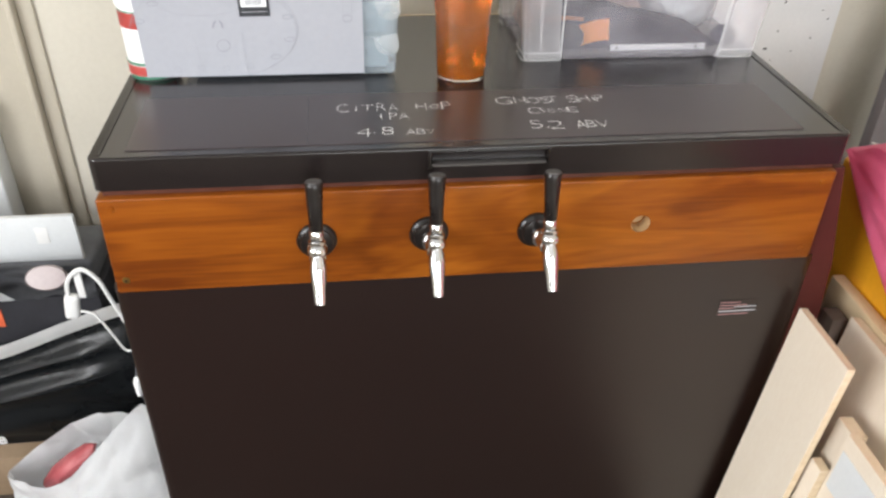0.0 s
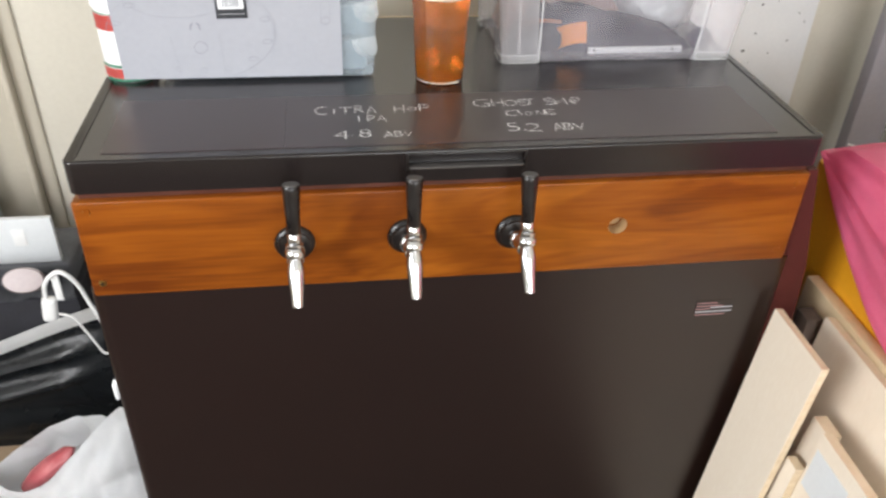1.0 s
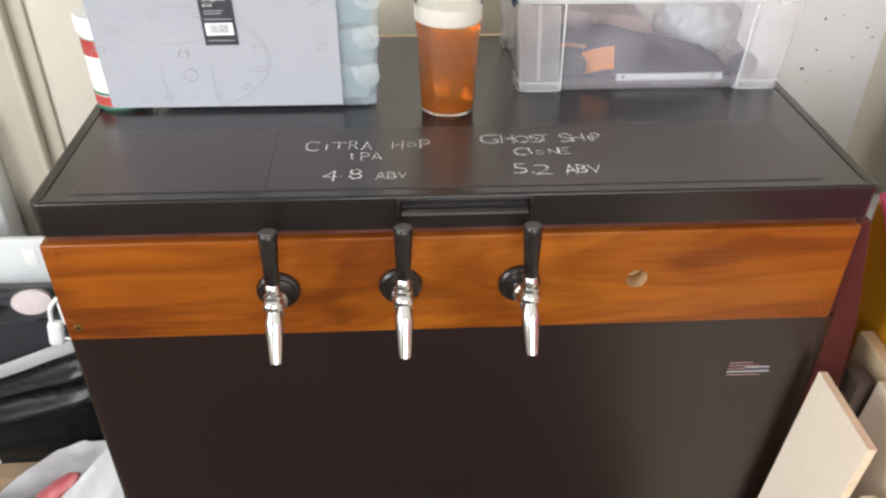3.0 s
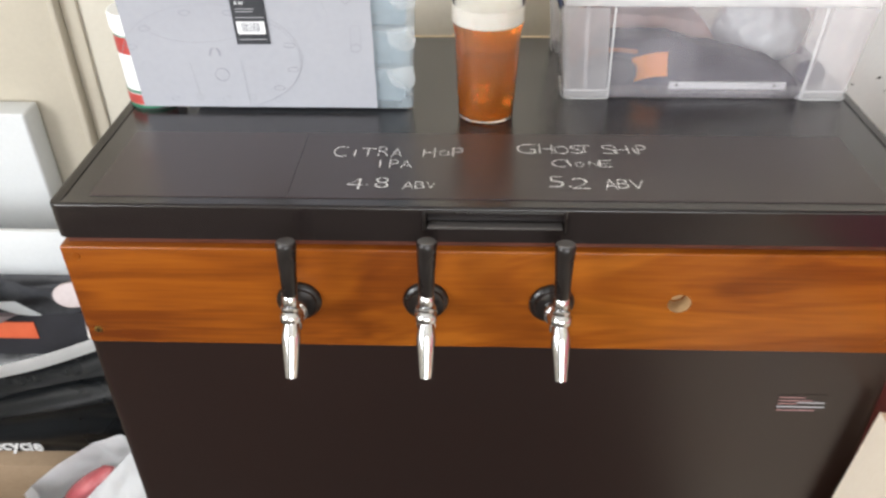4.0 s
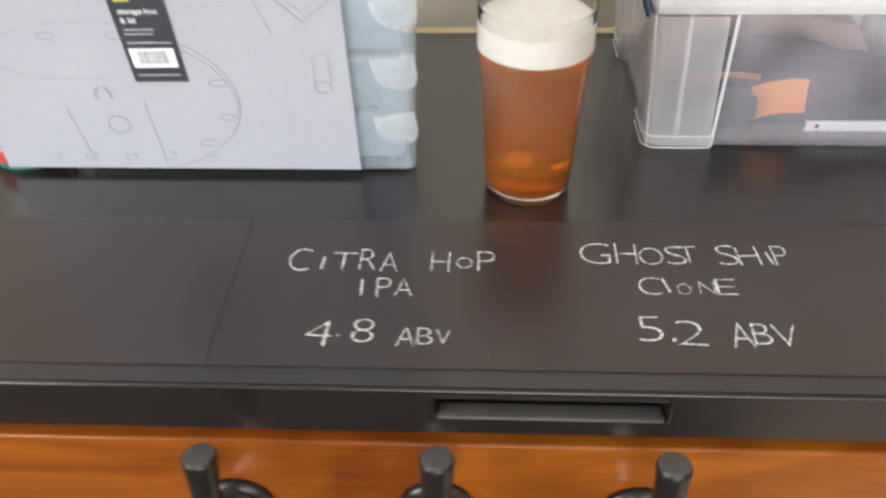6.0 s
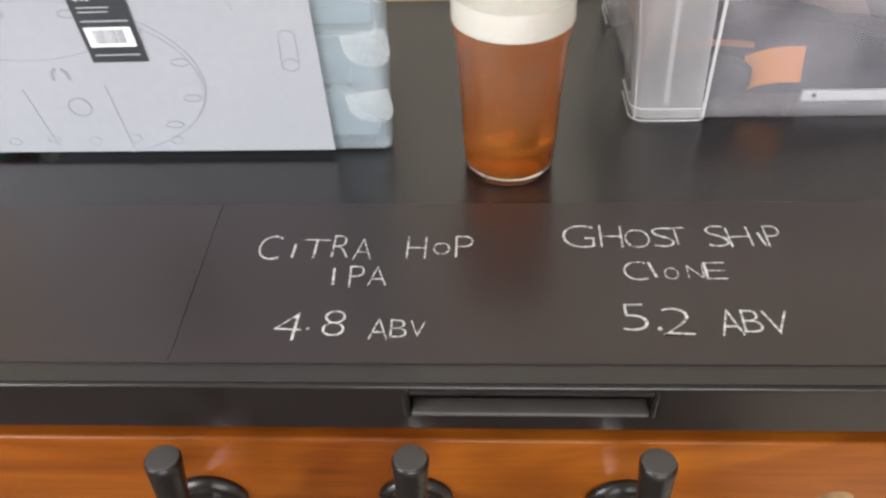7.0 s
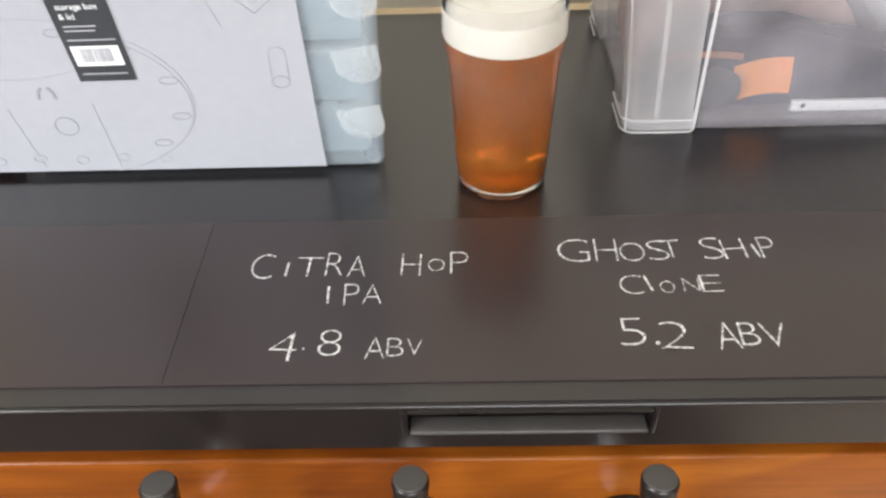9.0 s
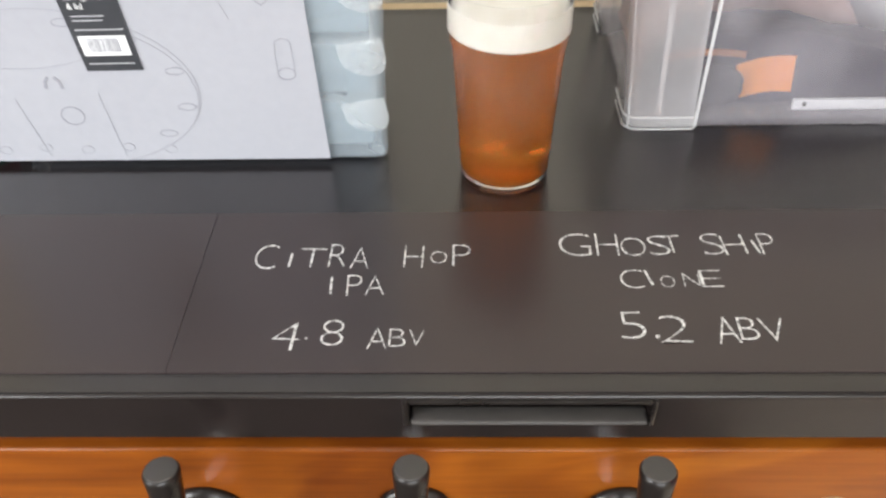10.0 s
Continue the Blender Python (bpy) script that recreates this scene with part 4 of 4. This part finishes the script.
def offcut(x_low, x_top, y0, y1, z_top, t, label, twist=0.0):
    """A board that stands on the floor and leans towards +x; its broad face looks at -x."""
    length = math.hypot(z_top, x_top - x_low)
    lean = math.degrees(math.atan2(x_top - x_low, z_top))
    m = pose(x_low, (y0 + y1) / 2, 0.0015 + t * math.sin(radians(abs(lean))), 0, lean, twist)
    w = (y1 - y0) / 2
    holder = thing("plywood_offcut", (x_low, (y0 + y1) / 2, 0), label, "board", "boards leaning beside the freezer")
    bm = box(0.0006, t, -w + 0.0004, w - 0.0004, 0, length - 0.0004, 0.0)
    bm.transform(m)
    part("core", bm, "ply_edge", holder, "darker layered edge")
    bm = box(0.0, 0.0006, -w, w, 0, length, 0.0)
    bm.transform(m)
    part("face_veneer", bm, "ply", holder)
    return holder, m, length


offcut(0.423, 0.485, -0.154, -0.018, 0.775, 0.012, "pale plywood offcut leaning in front of the freezer's corner")
# its unseen length towards -y is added to brighten the freezer's reflection
offcut(0.52, 0.583, -0.86, -0.010, 0.744, 0.015, "wide pale plywood board leaning against the pine rail")
offcut(0.478, 0.523, -0.173, -0.131, 0.656, 0.022, "narrow pale pine offcut standing between the boards")
offcut(0.452, 0.490, -0.175, -0.148, 0.592, 0.016, "short pale pine offcut beside a taller one")
h3, m3, l3 = offcut(0.470, 0.508, -0.400, -0.176, 0.670, 0.016, "narrow tan board with a white paper sheet on it")
bm = box(-0.0012, -0.0003, 0.026, 0.106, l3 - 0.100, l3 - 0.027)
bm.transform(m3)
part("paper_sheet", bm, "white_card", h3, "white paper with faint print")
# added block: its dark colour imitates the shadowed gap behind the boards
tagged(part("shade_block", box(0.566, 0.594, 0.004, 0.040, 0.0, 0.728, 0.003), "shade_brown"), "dark brown block standing in for the shaded gap beside the boards", "post")


def pink_y(u):
    return 0.152 - 0.62 * u


def pink_crest(u):
    """The top edge over the crate's rim: pinched at its corner, then a soft roll."""
    return 0.955 + 0.030 * ease(u / 0.10) + 0.006 * noise.noise(Vector((u * 7, 0, 4)))


def ease(t):
    t = min(1.0, max(0.0, t))
    return t * t * (3 - 2 * t)


def pink_drape(u, v):
    """A sheet of polythene thrown over the crate: u along y, v from its top down the face, creases spreading from the corner."""
    y = pink_y(u)
    hem = 0.763 + 0.185 * (max(0.0, y + 0.19) / 0.34) ** 1.6
    z = pink_crest(u) + (hem - pink_crest(u)) * v
    spread = math.atan2(0.97 - z, 0.20 - y)
    far = ease(u / 0.25)
    fold = 0.0022 * far * math.sin(17 * spread + 1.2) + 0.0012 * far * math.sin(41 * spread + 3 * u) + 0.003 * noise.noise(Vector((u * 9, v * 4, 2)))
    return Vector((0.6085 - 0.010 * math.sin(2.2 * v) + fold, y, z))


def pink_top(u, v):
    edge = pink_drape(u, 0)
    return Vector((edge.x + 0.30 * v, edge.y, edge.z + 0.010 * math.sin(3.1 * v) + 0.012 * v * noise.noise(Vector((u * 7, v * 6, 9)))))


drape = thing("pink_bag", (0.60, -0.18, 0.97), "bright pink polythene bag draped over the yellow crate", "bag")
part("hanging_side", sheet(pink_drape, 70, 40, 0.0008), "pink", drape)
part("top_side", sheet(pink_top, 70, 20, 0.0008), "pink", drape)
tagged(part("low_cupboard", box(0.872, 1.42, 0.45, 0.785, 0.0, 0.560, 0.004), "speckle"), "low pale grey cupboard in the corner", "cupboard")
# narrow dark grey slab, upright beside the white box
tagged(part("grey_upright", box(1.000, 1.086, 0.620, 0.655, 0.5605, 1.12, 0.004), "grey_panel"), "narrow dark grey upright slab on the cupboard", "board")
tagged(part("white_box", box(1.112, 1.40, 0.560, 0.700, 0.5605, 1.05, 0.006), "white_card"), "plain white box standing on the cupboard", "box")
tagged(part("white_wire", tube([(1.004, 0.618, 0.712), (1.030, 0.606, 0.708), (1.060, 0.592, 0.703), (1.090, 0.574, 0.698), (1.116, 0.5585, 0.694), (1.20, 0.5575, 0.690)], 0.0022, 8), "white_plastic"), "thin white wire stretched from the grey slab to the box", "wire")

# ---- bags and boxes beside the freezer, other side ----
tagged(part("tall_carton", box(-1.55, -0.912, 0.700, 0.765, 0.0, 0.822, 0.006, 3), "white_card"), "tall plain white carton standing by the wall", "carton")
tagged(part("cardboard_box", box(-1.45, -0.58, 0.405, 0.690, 0.0, 0.120, 0.003), "card"), "flat brown cardboard box on the floor", "box")
carton = thing("white_carton", (-1.0, 0.6, 0.578), "flat white carton with a faint scuff", "carton")
part("carton_body", box(-1.35, -0.7150, 0.503, 0.516, 0.5725, 0.675, 0.0025), "white_card", carton)
part("tape_patch", box(-0.792, -0.768, 0.5015, 0.5028, 0.615, 0.652, 0.0004), "white_plastic", carton, "small clear tape patch")

sack = thing("recycling_bag", (-0.95, 0.5, 0.122), "glossy black recycling bag with a white hem", "bag")


def hem_height(u):
    return 0.098 + 0.262 * u


def sack_front(u, v):
    x = -1.42 + 0.80 * u
    fold = 0.020 * math.exp(-((v - 0.58 - 0.10 * u) / 0.06) ** 2) + 0.016 * math.exp(-((v - 0.80 - 0.06 * u) / 0.05) ** 2)
    bulge = 0.020 * math.sin(math.pi * min(1.0, v * 1.05)) + fold * ease(6 * (1 - u)) + 0.010 * noise.noise(Vector((x * 5, v * 6, 1)))
    return Vector((x, 0.445 - bulge + 0.06 * max(0.0, u - 0.85), 0.122 + (hem_height(u) - 0.005) * v))


part("front_panel", sheet(sack_front, 70, 50, 0.0012), "bag_black", sack)
part("side_panel", sheet(lambda u, v: sack_front(1, v) + Vector((0.02 * math.sin(3 * u), 0.005 + 0.22 * u, 0)), 12, 30, 0.0012), "bag_black", sack)
part("filling", lump((-1.03, 0.575, 0.262), (0.36, 0.105, 0.125), 4.4, 0.10, 2.0), "bag_black", sack)
part("white_hem", sheet(lambda u, v: sack_front(0.15 + 0.85 * u, 1.0) + Vector((0, -0.003 - 0.010 * v * (1 - v), -0.003 + 0.032 * v + 0.004 * math.sin(9 * u))), 60, 4, 0.0012), "white_plastic", sack, "white folded hem")
lettering("bag_words", "recycle", 0.046, pose(-1.090, 0.4365, 0.134, 90, 0, 0), "print_white", sack, 0.0012, 0.0005, 1.0)

case = thing("black_case", (-0.95, 0.55, 0.40), "black case with an orange label lying on the bag", "case")
part("case_body", box(-1.25, -0.690, 0.462, 0.690, 0.40, 0.512, 0.004), "black_cloth", case)
part("case_pocket", box(-1.25, -0.700, 0.495, 0.640, 0.5123, 0.572, 0.012, 3), "grey_cloth", case, "soft grey padded pocket")
part("case_label", box(-1.10, -0.884, 0.4585, 0.4615, 0.446, 0.488, 0.001), "red_orange", case, "orange paper label")
cloth = tagged(part("grey_cloth", sheet(lambda u, v: Vector((-1.10 + 0.41 * u, 0.440 + 0.020 * noise.noise(Vector((u * 7, v * 3, 2))) + 0.022 * math.cos(2.4 * v) + 0.012 * v, 0.511 + 0.092 * v + 0.006 * noise.noise(Vector((u * 12, v * 2, 7))) * (1 - v))), 50, 16, 0.004), "grey_cloth"), "folded grey cloth on the black case", "cloth")
tagged(part("paper_sheet", sheet(lambda u, v: Vector((-1.06 + 0.235 * u - 0.03 * v, 0.424 + 0.014 * math.sin(5 * u) - 0.02 * v, 0.548 + 0.050 * v + 0.012 * u + 0.012 * math.sin(4 * u + 1))), 20, 10, 0.0006), "white_card"), "creased white paper sheet on the cloth", "paper")
tagged(part("plastic_wrap", sheet(lambda u, v: Vector((-1.04 + 0.190 * u * (1 - 0.35 * v), 0.418 + 0.012 * math.sin(9 * u + 3 * v), 0.505 + 0.040 * v + 0.045 * u * (1 - v) * u)), 24, 10, 0.0006), "skinny_pink"), "crumpled pale pink wrapping film", "wrapping")
bm = lathe([(0, 0), (0.030, 0), (0.0315, 0.002), (0.0315, 0.008), (0.029, 0.012), (0, 0.014)], 36)
bm.transform(pose(-0.762, 0.430, 0.584, 58, 0, 0) @ Matrix.Diagonal((1.25, 0.78, 1, 1)))
tagged(part("jar_cover", bm, "skinny_pink"), "dusty pink round plastic cover leaning on the cloth", "cover")

plug = thing("power_adapter", (-0.709, 0.37, 0.53), "white plug adapter with looped white cable", "adapter")
bm = box(-0.0135, 0.0135, -0.011, 0.011, -0.026, 0.026, 0.008, 3)
bm.transform(pose(-0.709, 0.372, 0.556, 0, 8, 10))
part("adapter_body", bm, "white_plastic", plug)
part("cable", tube([(-0.712, 0.372, 0.578), (-0.704, 0.372, 0.616), (-0.676, 0.370, 0.641), (-0.650, 0.368, 0.618), (-0.634, 0.368, 0.565), (-0.620, 0.368, 0.515)], 0.0042, 8), "white_plastic", plug)
part("cable", tube([(-0.699, 0.371, 0.545), (-0.672, 0.368, 0.535), (-0.650, 0.366, 0.490), (-0.634, 0.366, 0.448), (-0.622, 0.366, 0.442)], 0.0024, 8), "white_plastic", plug)
part("adapter_strap", box(-0.694, -0.680, 0.374, 0.380, 0.572, 0.634, 0.002), "white_plastic", plug)
part("cable", tube([(-0.615, 0.36, 0.42), (-0.622, 0.355, 0.36), (-0.612, 0.35, 0.32), (-0.59, 0.34, 0.30)], 0.0030, 8), "grey_cloth", plug)

carrier = thing("carrier_bag", (-0.70, 0.22, 0), "thin white carrier bag with a red packet inside", "bag")


def crumple(x, z, k):
    return 0.008 * noise.noise(Vector((x * 12, z * 8, k))) - 0.016 * abs(noise.noise(Vector((x * 13 + z * 9, z * 7 - x * 4, k + 2)))) + 0.0032 * noise.noise(Vector((x * 40, z * 25, k + 5)))


def carrier_front(u, v):
    x = -0.845 + 0.318 * u
    top = 0.288 - 0.016 * math.sin(math.pi * min(1.0, u / 0.5)) + 0.205 * ease((u - 0.22) / 0.85) - 0.05 * ease((u - 0.9) / 0.1)
    y = 0.200 - 0.075 * math.sin(math.pi * u) * (1 - 0.75 * v)
    c = crumple(x, v * 0.4, 1)
    return Vector((x + 0.03 * (1 - v) * (u - 0.3) * -1 + c * 0.5, y + c, 0.003 + top * v))


def carrier_back(u, v):
    x = -0.870 + 0.335 * u
    top = 0.205 + 0.120 * math.sin(math.pi * (0.10 + 0.62 * u))
    y = 0.255 + 0.065 * math.sin(math.pi * u)
    c = crumple(x, v * 0.4, 9)
    return Vector((x + c * 0.5, y + c, 0.003 + top * v))


part("front_side", sheet(carrier_front, 70, 50, 0.0006), "bag_white", carrier)
part("back_side", sheet(carrier_back, 70, 40, 0.0006), "bag_white", carrier)
part("gusset", sheet(lambda u, v: carrier_front(0, v).lerp(carrier_back(0, v), u) - Vector((0.02 * math.sin(math.pi * u) * (1 - v), 0, 0)), 14, 30, 0.0006), "bag_white", carrier)
part("knot", lump((-0.566, 0.198, 0.500), (0.007, 0.007, 0.026), 3.3, 0.2, 2.0, 3), "bag_white", carrier, "twisted handle end")
bm = lump((0, 0, 0), (0.070, 0.026, 0.017), 9.1, 0.10, 2.0)
bm.transform(pose(-0.752, 0.250, 0.256, 0, -36, 10))
tagged(part("snack_packet", bm, "crisp_red"), "shiny red snack packet inside the carrier bag", "packet")
